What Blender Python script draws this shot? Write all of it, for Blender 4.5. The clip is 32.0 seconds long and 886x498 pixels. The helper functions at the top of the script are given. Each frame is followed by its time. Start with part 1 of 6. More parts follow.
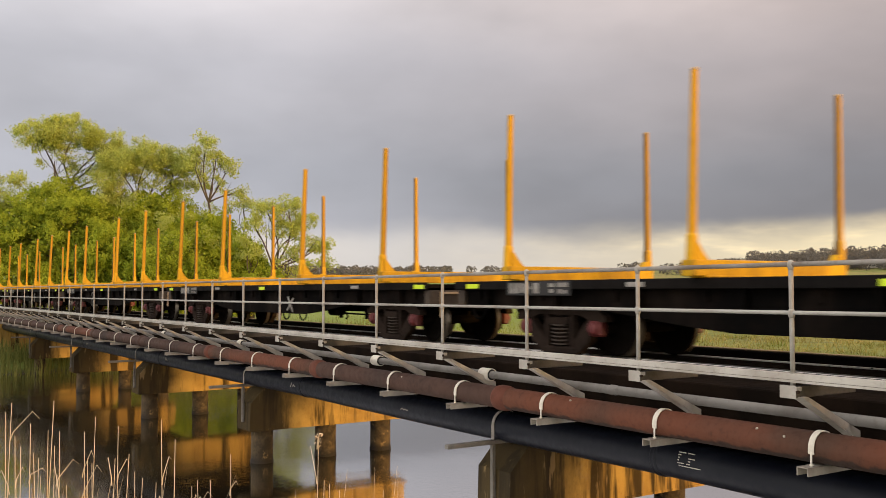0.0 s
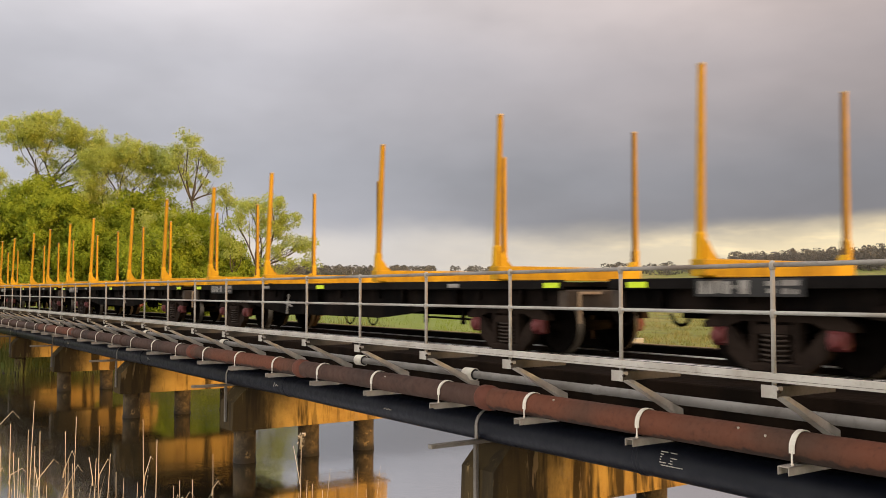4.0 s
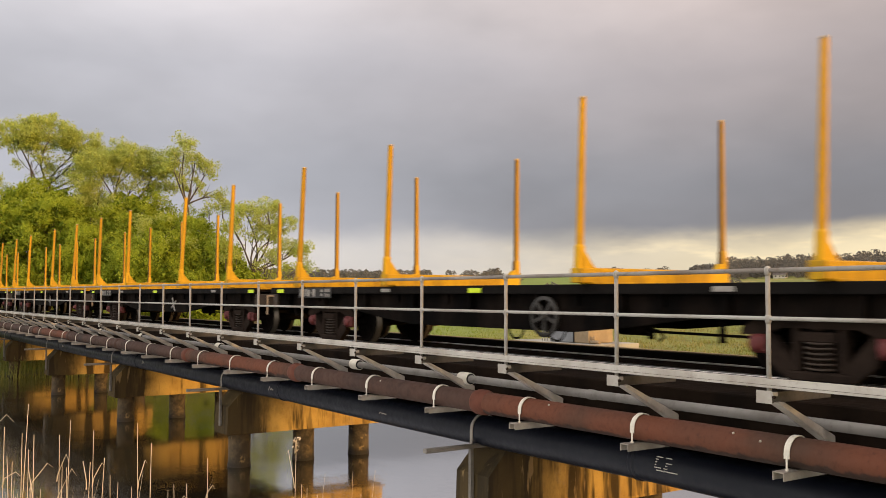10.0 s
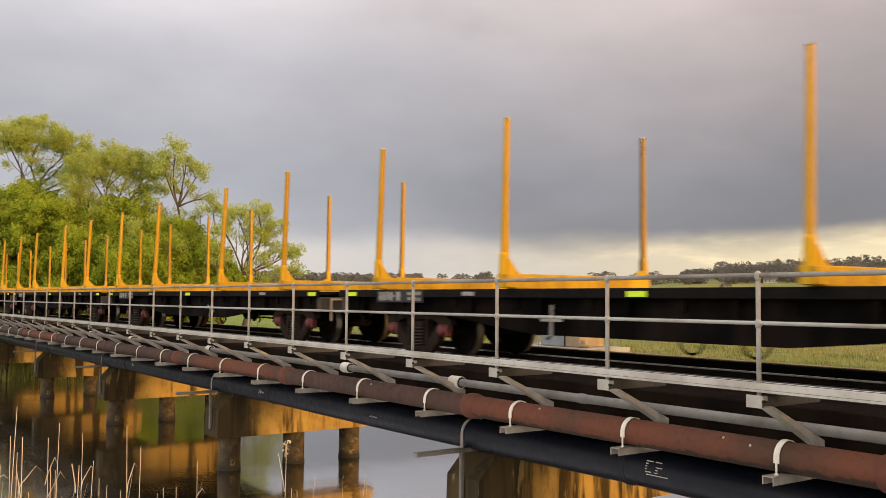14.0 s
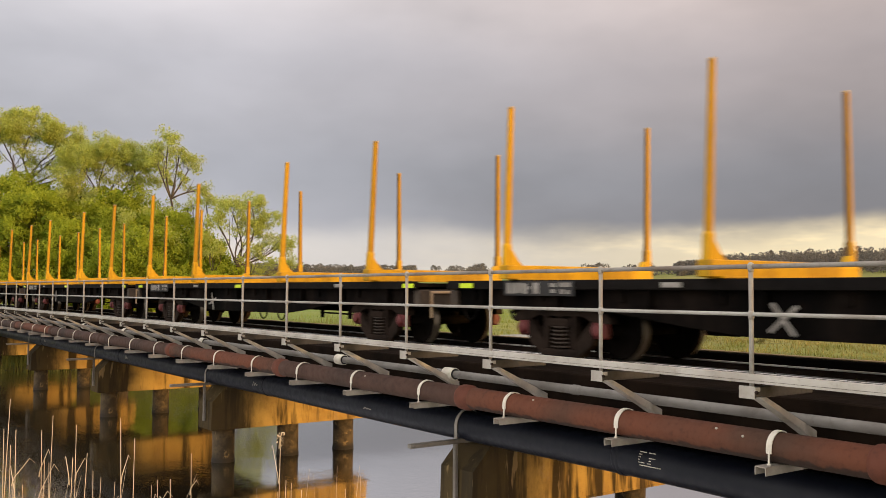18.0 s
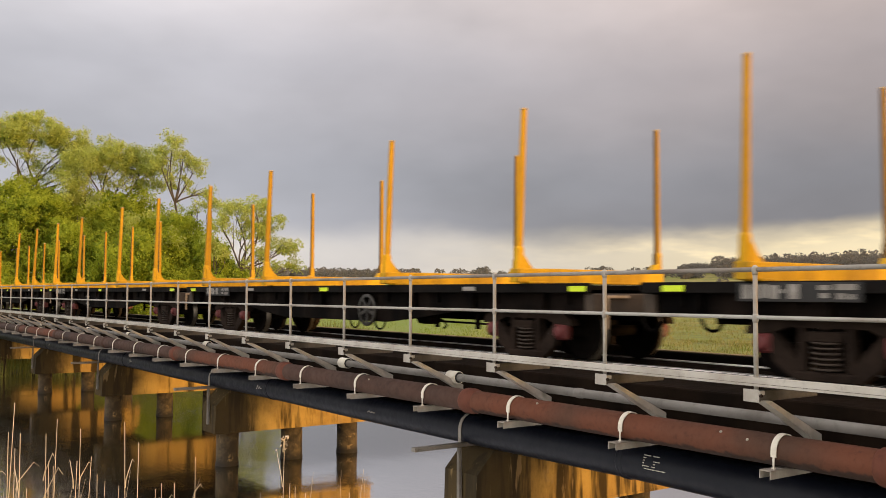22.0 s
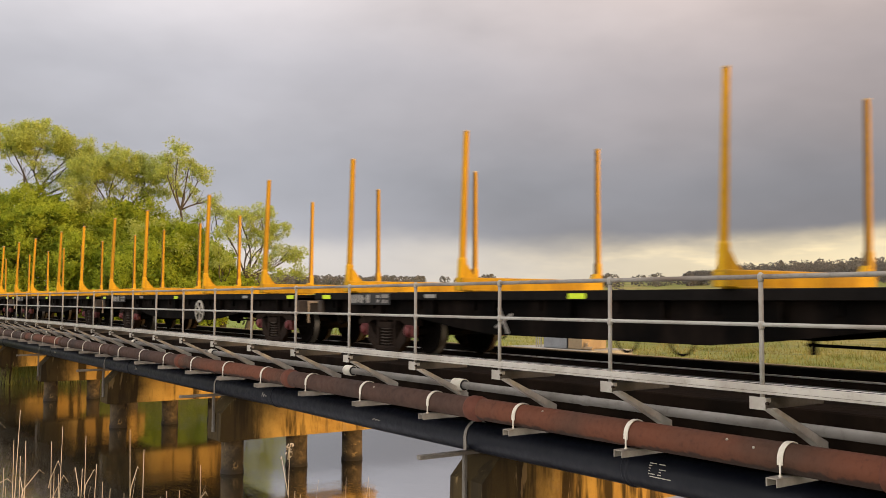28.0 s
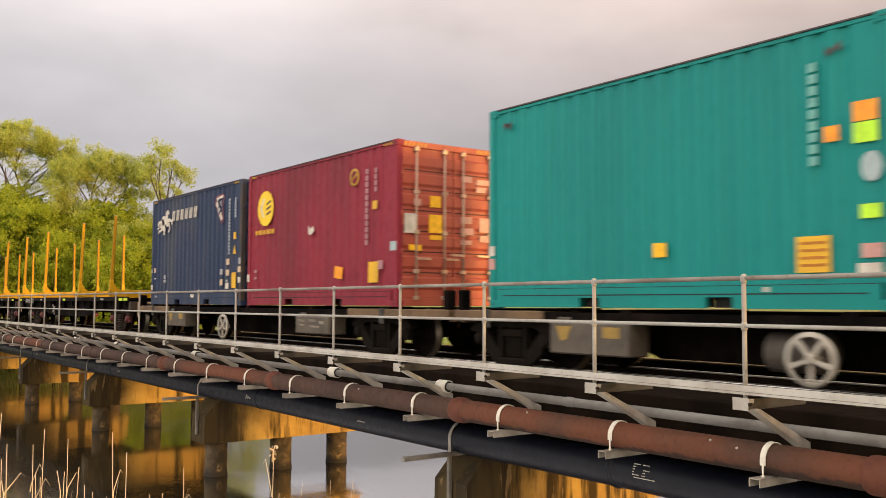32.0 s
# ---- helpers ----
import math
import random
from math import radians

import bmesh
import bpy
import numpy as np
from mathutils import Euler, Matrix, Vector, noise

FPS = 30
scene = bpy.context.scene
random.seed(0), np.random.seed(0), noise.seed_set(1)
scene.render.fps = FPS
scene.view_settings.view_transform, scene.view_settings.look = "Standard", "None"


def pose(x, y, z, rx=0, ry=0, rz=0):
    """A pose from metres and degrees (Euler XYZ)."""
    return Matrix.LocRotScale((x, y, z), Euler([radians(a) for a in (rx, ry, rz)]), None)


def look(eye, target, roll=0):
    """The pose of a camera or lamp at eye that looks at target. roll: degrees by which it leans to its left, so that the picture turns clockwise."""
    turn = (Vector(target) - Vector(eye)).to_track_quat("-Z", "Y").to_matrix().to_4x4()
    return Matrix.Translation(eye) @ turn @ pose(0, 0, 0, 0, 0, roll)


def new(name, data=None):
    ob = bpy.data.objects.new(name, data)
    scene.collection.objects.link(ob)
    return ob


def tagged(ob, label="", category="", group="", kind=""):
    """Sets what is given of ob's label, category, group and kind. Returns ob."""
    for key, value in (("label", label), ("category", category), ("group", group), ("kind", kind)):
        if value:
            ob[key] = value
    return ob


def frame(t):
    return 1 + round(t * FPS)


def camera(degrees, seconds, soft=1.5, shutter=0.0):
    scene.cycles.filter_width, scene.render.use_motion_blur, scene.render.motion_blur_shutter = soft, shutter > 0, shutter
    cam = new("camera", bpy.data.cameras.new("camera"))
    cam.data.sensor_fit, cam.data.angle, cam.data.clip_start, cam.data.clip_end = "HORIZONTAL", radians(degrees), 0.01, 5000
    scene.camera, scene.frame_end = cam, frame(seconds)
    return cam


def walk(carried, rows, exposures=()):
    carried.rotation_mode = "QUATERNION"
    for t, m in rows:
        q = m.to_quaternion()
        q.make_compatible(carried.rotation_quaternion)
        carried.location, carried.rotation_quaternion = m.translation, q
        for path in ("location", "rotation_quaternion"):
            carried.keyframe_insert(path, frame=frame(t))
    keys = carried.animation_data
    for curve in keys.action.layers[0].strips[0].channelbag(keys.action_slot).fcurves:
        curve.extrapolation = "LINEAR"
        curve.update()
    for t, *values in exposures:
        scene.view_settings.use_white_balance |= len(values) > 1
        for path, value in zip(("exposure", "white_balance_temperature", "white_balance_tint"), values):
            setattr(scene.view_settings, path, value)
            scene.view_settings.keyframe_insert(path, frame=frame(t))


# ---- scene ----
EYE = (0.0, 0.0, 3.88)
cam = camera(51.50, 32.0, soft=0.75, shutter=0.45)
# seconds, point looked at, roll; the camera is held by hand at one spot
PATH = [
    (0, (-8.324, 5.522, 4.342), -0.09),
    (0.5, (-8.315, 5.536, 4.334), -0.09),
    (1, (-8.309, 5.545, 4.330), -0.14),
    (1.5, (-8.300, 5.560, 4.331), -0.15),
    (2, (-8.285, 5.581, 4.332), -0.14),
    (2.5, (-8.269, 5.605, 4.333), -0.09),
    (3, (-8.250, 5.633, 4.330), -0.05),
    (3.5, (-8.234, 5.656, 4.331), -0.04),
    (5.5, (-8.206, 5.695, 4.365), 0.28),
    (6, (-8.198, 5.707, 4.360), 0.33),
    (6.5, (-8.192, 5.715, 4.356), 0.42),
    (7, (-8.185, 5.725, 4.361), 0.47),
    (7.5, (-8.182, 5.729, 4.368), 0.46),
    (8, (-8.179, 5.733, 4.376), 0.38),
    (8.5, (-8.181, 5.729, 4.384), 0.36),
    (9, (-8.185, 5.722, 4.388), 0.22),
    (9.5, (-8.192, 5.713, 4.387), 0.21),
    (10, (-8.198, 5.704, 4.386), 0.22),
    (10.5, (-8.200, 5.702, 4.384), 0.31),
    (11, (-8.194, 5.709, 4.384), 0.36),
    (11.5, (-8.182, 5.727, 4.384), 0.38),
    (12, (-8.170, 5.745, 4.385), 0.42),
    (12.5, (-8.159, 5.759, 4.396), 0.43),
    (13, (-8.151, 5.768, 4.408), 0.47),
    (13.5, (-8.145, 5.777, 4.420), 0.41),
    (14, (-8.143, 5.779, 4.425), 0.44),
    (14.5, (-8.144, 5.778, 4.426), 0.40),
    (16.5, (-8.127, 5.808, 4.357), 0.22),
    (17, (-8.118, 5.821, 4.346), 0.25),
    (17.5, (-8.110, 5.832, 4.341), 0.25),
    (18, (-8.106, 5.838, 4.336), 0.34),
    (18.5, (-8.099, 5.848, 4.337), 0.31),
    (19, (-8.096, 5.851, 4.342), 0.23),
    (19.5, (-8.099, 5.847, 4.350), 0.07),
    (20, (-8.108, 5.833, 4.365), -0.02),
    (20.5, (-8.120, 5.815, 4.375), -0.08),
    (21, (-8.128, 5.804, 4.377), -0.01),
    (21.5, (-8.133, 5.798, 4.375), 0.18),
    (22, (-8.128, 5.804, 4.372), 0.29),
    (22.5, (-8.126, 5.807, 4.376), 0.41),
    (23, (-8.130, 5.801, 4.384), 0.44),
    (23.5, (-8.139, 5.787, 4.393), 0.39),
    (24, (-8.152, 5.769, 4.394), 0.33),
    (24.5, (-8.166, 5.749, 4.399), 0.29),
    (25, (-8.171, 5.741, 4.401), 0.25),
    (25.5, (-8.172, 5.740, 4.402), 0.30),
    (27.5, (-8.159, 5.755, 4.434), 0.26),
    (28, (-8.157, 5.757, 4.452), 0.26),
    (28.5, (-8.147, 5.770, 4.465), 0.24),
    (29, (-8.133, 5.788, 4.473), 0.19),
    (29.5, (-8.120, 5.806, 4.473), 0.23),
    (30, (-8.103, 5.830, 4.469), 0.18),
    (30.5, (-8.087, 5.852, 4.468), 0.24),
    (31, (-8.071, 5.875, 4.470), 0.23),
    (31.5, (-8.064, 5.885, 4.470), 0.21),
    (32, (-8.059, 5.892, 4.470), 0.21),
]
walk(cam, [(t, look(EYE, target, roll)) for t, target, roll in PATH], exposures=[(0, 0.0, 6500, 10), (28, 0.0, 6500, 10), (29, 0.05, 6560, 10), (30, 0.15, 6700, 11), (31, 0.22, 6900, 12), (32, 0.23, 6900, 12)])

# ---- light ----
SUN_AZ, SUN_EL = radians(18), radians(3.2)      # from +x towards +y, above the horizon
SUN_DIR = Vector((math.cos(SUN_AZ) * math.cos(SUN_EL), math.sin(SUN_AZ) * math.cos(SUN_EL), math.sin(SUN_EL)))
lamp = bpy.data.lights.new("sun", "SUN")
lamp.energy, lamp.angle, lamp.color = 3.4, radians(9), (1.0, 0.60, 0.20)
sun = new("sun", lamp)
sun.matrix_world = look(SUN_DIR * 200, (0, 0, 0))


class Nodes:
    """Short hand for building node trees."""

    def __init__(self, tree):
        self.tree = tree
        tree.nodes.clear()

    def add(self, kind, **inputs):
        n = self.tree.nodes.new("ShaderNode" + kind)
        for key, value in inputs.items():
            self.put(n, key, value)
        return n

    def put(self, n, key, value):
        socket = n.inputs[int(key[1:])] if key[0] == "i" and key[1:].isdigit() else n.inputs[key.replace("_", " ")]
        if isinstance(value, bpy.types.NodeSocket):
            self.tree.links.new(value, socket)
        elif isinstance(value, tuple) and len(value) == 3 and socket.type == "RGBA":
            socket.default_value = (*value, 1)
        else:
            socket.default_value = value

    def math(self, op, a, b=0.0, clamp=False):
        n = self.add("Math", i0=a, i1=b)
        n.operation, n.use_clamp = op, clamp
        return n.outputs[0]

    def mix(self, fac, a, b, blend="MIX"):
        n = self.tree.nodes.new("ShaderNodeMix")
        n.data_type, n.blend_type = "RGBA", blend
        for k, v in ((0, fac), (6, a), (7, b)):
            if isinstance(v, bpy.types.NodeSocket):
                self.tree.links.new(v, n.inputs[k])
            else:
                n.inputs[k].default_value = (*v, 1) if isinstance(v, tuple) else v
        return n.outputs[2]

    def noise(self, vec, scale, detail=4.0, rough=0.55):
        return self.add("TexNoise", Vector=vec, Scale=scale, Detail=detail, Roughness=rough).outputs[0]

    def span(self, value, a, b, c=0.0, d=1.0):
        n = self.add("MapRange", Value=value)
        for k, v in enumerate((a, b, c, d)):
            n.inputs[1 + k].default_value = v
        n.interpolation_type = "SMOOTHSTEP"
        return n.outputs[0]

    def mapping(self, vec, scale):
        return self.add("Mapping", Vector=vec, Scale=scale).outputs[0]


world = bpy.data.worlds.new("sky")
scene.world = world
world.use_nodes = True
N = Nodes(world.node_tree)
way = N.add("TexCoord").outputs["Generated"]
sep = N.add("SeparateXYZ", Vector=way)
sky = N.add("TexSky")
sky.sky_type, sky.sun_disc = "NISHITA", False
sky.sun_elevation, sky.sun_rotation = SUN_EL, radians(90) - SUN_AZ
clear = N.mix(1.0, sky.outputs[0], (0.10, 0.10, 0.10), "MULTIPLY")
drift = N.noise(N.mapping(way, (1.0, 1.0, 2.4)), 1.9, 5.0, 0.5)
fine = N.noise(N.mapping(way, (1.0, 1.0, 2.6)), 5.0, 5.0, 0.5)
up = N.math("ADD", sep.outputs[2], N.math("MULTIPLY", N.math("SUBTRACT", fine, 0.5), 0.050))
toward = N.add("VectorMath", i0=way, i1=(math.cos(SUN_AZ), math.sin(SUN_AZ), 0.0))
toward.operation = "DOT_PRODUCT"
side = N.span(toward.outputs["Value"], -0.95, -0.15)
rift = N.span(N.noise(N.mapping(way, (1.0, 1.0, 4.5)), 6.5, 4.0, 0.55), 0.45, 0.68)
low = N.mix(N.span(toward.outputs["Value"], -0.68, -0.22), (0.56, 0.53, 0.51), N.mix(rift, (0.88, 0.74, 0.49), (1.40, 1.13, 0.66)))
belly = N.mix(side, (0.365, 0.37, 0.415), (0.200, 0.196, 0.215))
mid = N.mix(side, (0.455, 0.45, 0.49), (0.330, 0.288, 0.288))
high = N.mix(side, (0.74, 0.70, 0.715), (0.75, 0.615, 0.565))
deck = N.mix(N.span(up, 0.044, 0.080), low, belly)
deck = N.mix(N.span(up, 0.11, 0.22), deck, mid)
deck = N.mix(N.span(up, 0.22, 0.39), deck, high)
lump = N.span(drift, 0.3, 0.7, 0.82, 1.18)
lump = N.math("SUBTRACT", lump, N.math("MULTIPLY", N.math("MULTIPLY", side, N.math("SUBTRACT", 1.0, side)), 0.42))
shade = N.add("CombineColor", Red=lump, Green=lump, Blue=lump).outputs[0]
deck = N.mix(1.0, deck, shade, "MULTIPLY")
glow = N.math("POWER", N.math("MAXIMUM", toward.outputs["Value"], 0.0), 5.0)
deck = N.mix(N.math("MULTIPLY", glow, N.span(sep.outputs[2], 0.5, 0.0)), deck, (6.0, 3.5, 1.35))
behind = N.add("VectorMath", i0=way, i1=(0.18, -0.72, 0.67))
behind.operation = "DOT_PRODUCT"
deck = N.mix(N.span(behind.outputs["Value"], 0.25, 0.85), deck, (1.5, 1.42, 1.33))
color = N.mix(0.93, clear, deck)
back = N.add("Background", Color=color, Strength=1.32)
out = N.add("OutputWorld", Surface=back.outputs[0])


# ---- materials ----
def material(name, build):
    m = bpy.data.materials.new(name)
    m.use_nodes = True
    n = Nodes(m.node_tree)
    bsdf = n.add("BsdfPrincipled")
    build(n, bsdf)
    n.add("OutputMaterial", Surface=bsdf.outputs[0])
    return m


def worn(name, base, dark, rough=0.6, metal=0.0, big=1.2, small=14.0, amount=0.6, bump=0.15, streak=1.0, fleck=None, coat=0.0, jitter=0.0, spec=0.5):
    """Paint, rust or concrete: two scales of stain, streaks down the surface, fine relief."""

    def build(n, b):
        at = n.add("TexCoord").outputs["Object"]
        a = n.noise(n.mapping(at, (1.0, 1.0, 1.0 / streak)), big, 5.0)
        c = n.noise(at, small, 5.0, 0.65)
        stain = n.math("MULTIPLY", n.span(a, 0.42, 0.68), amount)
        col = n.mix(stain, base, dark)
        col = n.mix(n.math("MULTIPLY", n.span(c, 0.5, 0.75), amount * 0.6), col, dark)
        if fleck:
            col = n.mix(n.span(n.noise(at, small * 0.6, 3.0), 0.66, 0.72), col, fleck)
        if jitter:
            r = n.add("ObjectInfo").outputs["Random"]
            v = n.span(r, 0.0, 1.0, 1.0 - jitter, 1.0 + jitter)
            col = n.mix(1.0, col, n.add("CombineColor", Red=v, Green=v, Blue=v).outputs[0], "MULTIPLY")
        n.put(b, "Base_Color", col)
        n.put(b, "Roughness", n.span(c, 0.2, 0.8, rough - 0.1, min(1.0, rough + 0.15)))
        n.put(b, "Metallic", metal)
        n.put(b, "Specular_IOR_Level", spec)
        if coat:
            n.put(b, "Coat_Weight", coat)
        if bump:
            n.put(b, "Normal", n.add("Bump", Height=c, Strength=bump, Distance=0.02).outputs[0])

    return material(name, build)


def plain(name, color, rough=0.5, metal=0.0):
    def build(n, b):
        at = n.add("TexCoord").outputs["Object"]
        c = n.span(n.noise(at, 9.0), 0.3, 0.7, 0.86, 1.1)
        n.put(b, "Base_Color", n.mix(1.0, color, n.add("CombineColor", Red=c, Green=c, Blue=c).outputs[0], "MULTIPLY"))
        n.put(b, "Roughness", rough)
        n.put(b, "Metallic", metal)

    return material(name, build)


GALV = worn("galvanised_steel", (0.48, 0.455, 0.42), (0.24, 0.20, 0.165), 0.5, 0.25, 1.3, 16, 0.7, 0.06, jitter=0.08)
RAIL_TUBE = worn("dull_grey_tube", (0.365, 0.355, 0.335), (0.20, 0.165, 0.135), 0.6, 0.15, 0.9, 18, 0.75, 0.05)
TOP_TUBE = worn("dull_brown_tube", (0.255, 0.235, 0.215), (0.12, 0.085, 0.065), 0.65, 0.1, 0.9, 18, 0.75, 0.05, spec=0.3)
GREY_PVC = worn("grey_pipe", (0.215, 0.205, 0.195), (0.115, 0.102, 0.090), 0.55, 0.0, 0.9, 12, 0.8, 0.06, spec=0.3)
WEATHERED = worn("weathered_galvanised", (0.20, 0.185, 0.165), (0.10, 0.085, 0.07), 0.6, 0.2, 1.6, 18, 0.7, 0.06)
CREAM = worn("cream_sleeve", (0.74, 0.70, 0.62), (0.50, 0.45, 0.38), 0.5, 0.0, 3, 20, 0.5, 0.05)
BLACK_PE = worn("black_plastic_pipe", (0.004, 0.0055, 0.0125), (0.009, 0.011, 0.019), 0.45, 0.0, 1.4, 12, 0.6, 0.08, 3.0, spec=0.28)
RUST = worn("rust_red_iron", (0.130, 0.042, 0.025), (0.055, 0.030, 0.024), 0.7, 0.0, 0.45, 9, 0.75, 0.12, jitter=0.1, spec=0.25)
RUST_BROWN = worn("brown_iron", (0.066, 0.034, 0.025), (0.030, 0.021, 0.018), 0.7, 0.0, 0.6, 9, 0.75, 0.12, spec=0.25)
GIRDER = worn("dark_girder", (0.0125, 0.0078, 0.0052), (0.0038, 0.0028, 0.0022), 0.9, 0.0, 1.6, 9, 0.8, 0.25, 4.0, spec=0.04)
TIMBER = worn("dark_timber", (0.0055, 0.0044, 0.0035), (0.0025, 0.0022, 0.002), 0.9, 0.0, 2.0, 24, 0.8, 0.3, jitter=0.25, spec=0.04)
STEEL = worn("rail_steel", (0.70, 0.68, 0.65), (0.5, 0.47, 0.44), 0.32, 1.0, 3, 20, 0.2, 0.0)
RAIL_WEB = worn("rail_rust", (0.030, 0.019, 0.014), (0.014, 0.010, 0.009), 0.85, 0.0, 2, 18, 0.7, 0.1, spec=0.1)
YELLOW = worn("yellow_paint", (0.50, 0.280, 0.0015), (0.15, 0.072, 0.004), 0.55, 0.0, 1.6, 17, 0.55, 0.06, 4.0, jitter=0.08, spec=0.25)
SHAFT = worn("dulled_yellow_shaft", (0.39, 0.205, 0.004), (0.165, 0.082, 0.010), 0.6, 0.0, 1.1, 15, 0.65, 0.06, 5.0, jitter=0.14, spec=0.2)
RUBBED = worn("rubbed_yellow_steel", (0.135, 0.073, 0.018), (0.082, 0.050, 0.027), 0.6, 0.0, 1.3, 13, 0.75, 0.08, 5.0, jitter=0.12, spec=0.25)
YELLOW_TOP = plain("pale_cap", (0.36, 0.26, 0.15), 0.7)
BLACK = worn("black_wagon_paint", (0.0020, 0.0017, 0.0016), (0.020, 0.0135, 0.0105), 0.8, 0.0, 1.6, 7, 0.6, 0.12, 2.0, spec=0.05)
DECK_EDGE = worn("brown_black_edge", (0.007, 0.0055, 0.005), (0.003, 0.0025, 0.0025), 0.75, 0.0, 1.1, 9, 0.7, 0.1, spec=0.1)
END_BROWN = worn("weathered_end_beam", (0.150, 0.088, 0.042), (0.050, 0.031, 0.019), 0.65, 0.0, 1.5, 10, 0.6, 0.1)
BOGIE = worn("bogie_grime", (0.012, 0.009, 0.007), (0.006, 0.005, 0.004), 0.85, 0.0, 2.0, 12, 0.7, 0.2, spec=0.08)
SIDE_FRAME = worn("grey_brown_grime", (0.027, 0.0185, 0.0145), (0.009, 0.0065, 0.0055), 0.85, 0.0, 2.5, 14, 0.75, 0.2, spec=0.06)
SPRING = worn("worn_spring_steel", (0.060, 0.046, 0.038), (0.024, 0.018, 0.015), 0.7, 0.0, 3.0, 14, 0.6, 0.1, spec=0.15)
BEARING = worn("red_bearing", (0.125, 0.019, 0.020), (0.04, 0.014, 0.013), 0.55, 0.0, 3.0, 16, 0.6, 0.1)
WHEEL = worn("wheel_steel", (0.008, 0.006, 0.005), (0.004, 0.003, 0.003), 0.8, 0.0, 2.0, 12, 0.6, 0.08, spec=0.05)
TREAD = worn("worn_tread", (0.20, 0.17, 0.14), (0.10, 0.085, 0.07), 0.42, 0.9, 3.0, 20, 0.4, 0.03)
WHITE = worn("dirty_white", (0.43, 0.395, 0.345), (0.21, 0.18, 0.145), 0.55, 0.0, 3.0, 15, 0.6, 0.05)
TAN_BOX = worn("tan_grey_box", (0.105, 0.085, 0.066), (0.045, 0.036, 0.029), 0.6, 0.0, 1.4, 9, 0.6, 0.08)
SMUDGE = worn("old_paint_smudge", (0.26, 0.22, 0.18), (0.10, 0.08, 0.065), 0.7, 0.0, 6.0, 24, 0.7, 0.0)
TANK = worn("grimy_tank", (0.085, 0.07, 0.058), (0.035, 0.028, 0.023), 0.6, 0.0, 1.4, 9, 0.6, 0.08)
SHUNT = plain("worn_yellow_mark", (0.30, 0.19, 0.045), 0.7)
LIME = plain("lime_reflector", (0.62, 0.80, 0.02), 0.35)
PLATE_DARK = plain("dark_plate", (0.014, 0.013, 0.0135), 0.7)
END_TAN = worn("tan_end_beam", (0.068, 0.045, 0.029), (0.026, 0.018, 0.013), 0.7, 0.0, 1.8, 11, 0.65, 0.12)
WHEEL_GREY = worn("grimy_hand_wheel", (0.034, 0.030, 0.027), (0.014, 0.012, 0.010), 0.6, 0.0, 3.0, 15, 0.6, 0.05)
HANDLE = worn("dirty_grey_handle", (0.29, 0.27, 0.25), (0.16, 0.135, 0.12), 0.6, 0.0, 3.0, 15, 0.6, 0.05)
DARK = plain("dark_gap", (0.012, 0.012, 0.013), 0.8)
BLUE_BOX = worn("navy_container_paint", (0.0205, 0.036, 0.084), (0.060, 0.068, 0.092), 0.55, 0.0, 1.1, 8, 0.75, 0.06, 6.0, spec=0.25)
RED_BOX = worn("maroon_container_paint", (0.235, 0.018, 0.036), (0.120, 0.017, 0.028), 0.55, 0.0, 0.8, 7, 0.65, 0.06, 5.0, spec=0.3)
DOOR_RED = worn("orange_red_doors", (0.37, 0.066, 0.040), (0.22, 0.050, 0.04), 0.5, 0.0, 1.0, 8, 0.6, 0.06, 4.0)
TEAL_BOX = worn("teal_container_paint", (0.003, 0.215, 0.205), (0.006, 0.165, 0.160), 0.55, 0.0, 0.7, 6, 0.55, 0.06, 5.0, spec=0.2)
ROOF_DARK = worn("roof_grime", (0.05, 0.04, 0.045), (0.09, 0.06, 0.05), 0.7, 0.0, 2.0, 10, 0.7, 0.1)
POST_GRIME = worn("grimy_end_post", (0.036, 0.032, 0.034), (0.085, 0.055, 0.036), 0.7, 0.0, 2.0, 12, 0.6, 0.1)
GROOVE_RED = plain("shaded_red_groove", (0.070, 0.014, 0.011), 0.7)
LOCK = worn("lock_rod", (0.50, 0.36, 0.28), (0.30, 0.18, 0.13), 0.45, 0.5, 2.0, 14, 0.6, 0.05)
STICK_Y = worn("yellow_sticker", (0.70, 0.40, 0.02), (0.45, 0.22, 0.03), 0.5, 0.0, 3.0, 22, 0.5, 0.0)
STICK_D = plain("worn_yellow_stripe", (0.42, 0.24, 0.03), 0.6)
STICK_E = plain("bright_yellow_sticker", (0.85, 0.46, 0.01), 0.45)
STICK_O = plain("orange_sticker", (0.85, 0.30, 0.015), 0.45)
STICK_L = plain("lime_sticker", (0.45, 0.80, 0.03), 0.45)
STICK_W = worn("white_sticker", (0.62, 0.57, 0.50), (0.30, 0.25, 0.21), 0.55, 0.0, 4.0, 26, 0.5, 0.0)
STICK_C = worn("cream_sticker", (0.56, 0.42, 0.29), (0.40, 0.27, 0.18), 0.55, 0.0, 4.0, 26, 0.5, 0.0)
STICK_V = worn("faded_torn_sticker", (0.40, 0.38, 0.38), (0.08, 0.09, 0.14), 0.6, 0.0, 9.0, 30, 0.6, 0.0)
STICK_P = plain("pink_sticker", (0.50, 0.27, 0.24), 0.5)
BADGE = plain("faded_badge", (0.20, 0.045, 0.062), 0.55)
EMBLEM_Y = worn("faded_yellow_emblem", (0.80, 0.53, 0.02), (0.62, 0.36, 0.02), 0.5, 0.0, 2.0, 14, 0.5, 0.0)
STICK_G = plain("grey_sticker", (0.32, 0.40, 0.42), 0.5)
STICK_K = plain("dark_print", (0.05, 0.03, 0.04), 0.6)
STICK_B = plain("brown_print", (0.42, 0.15, 0.01), 0.6)
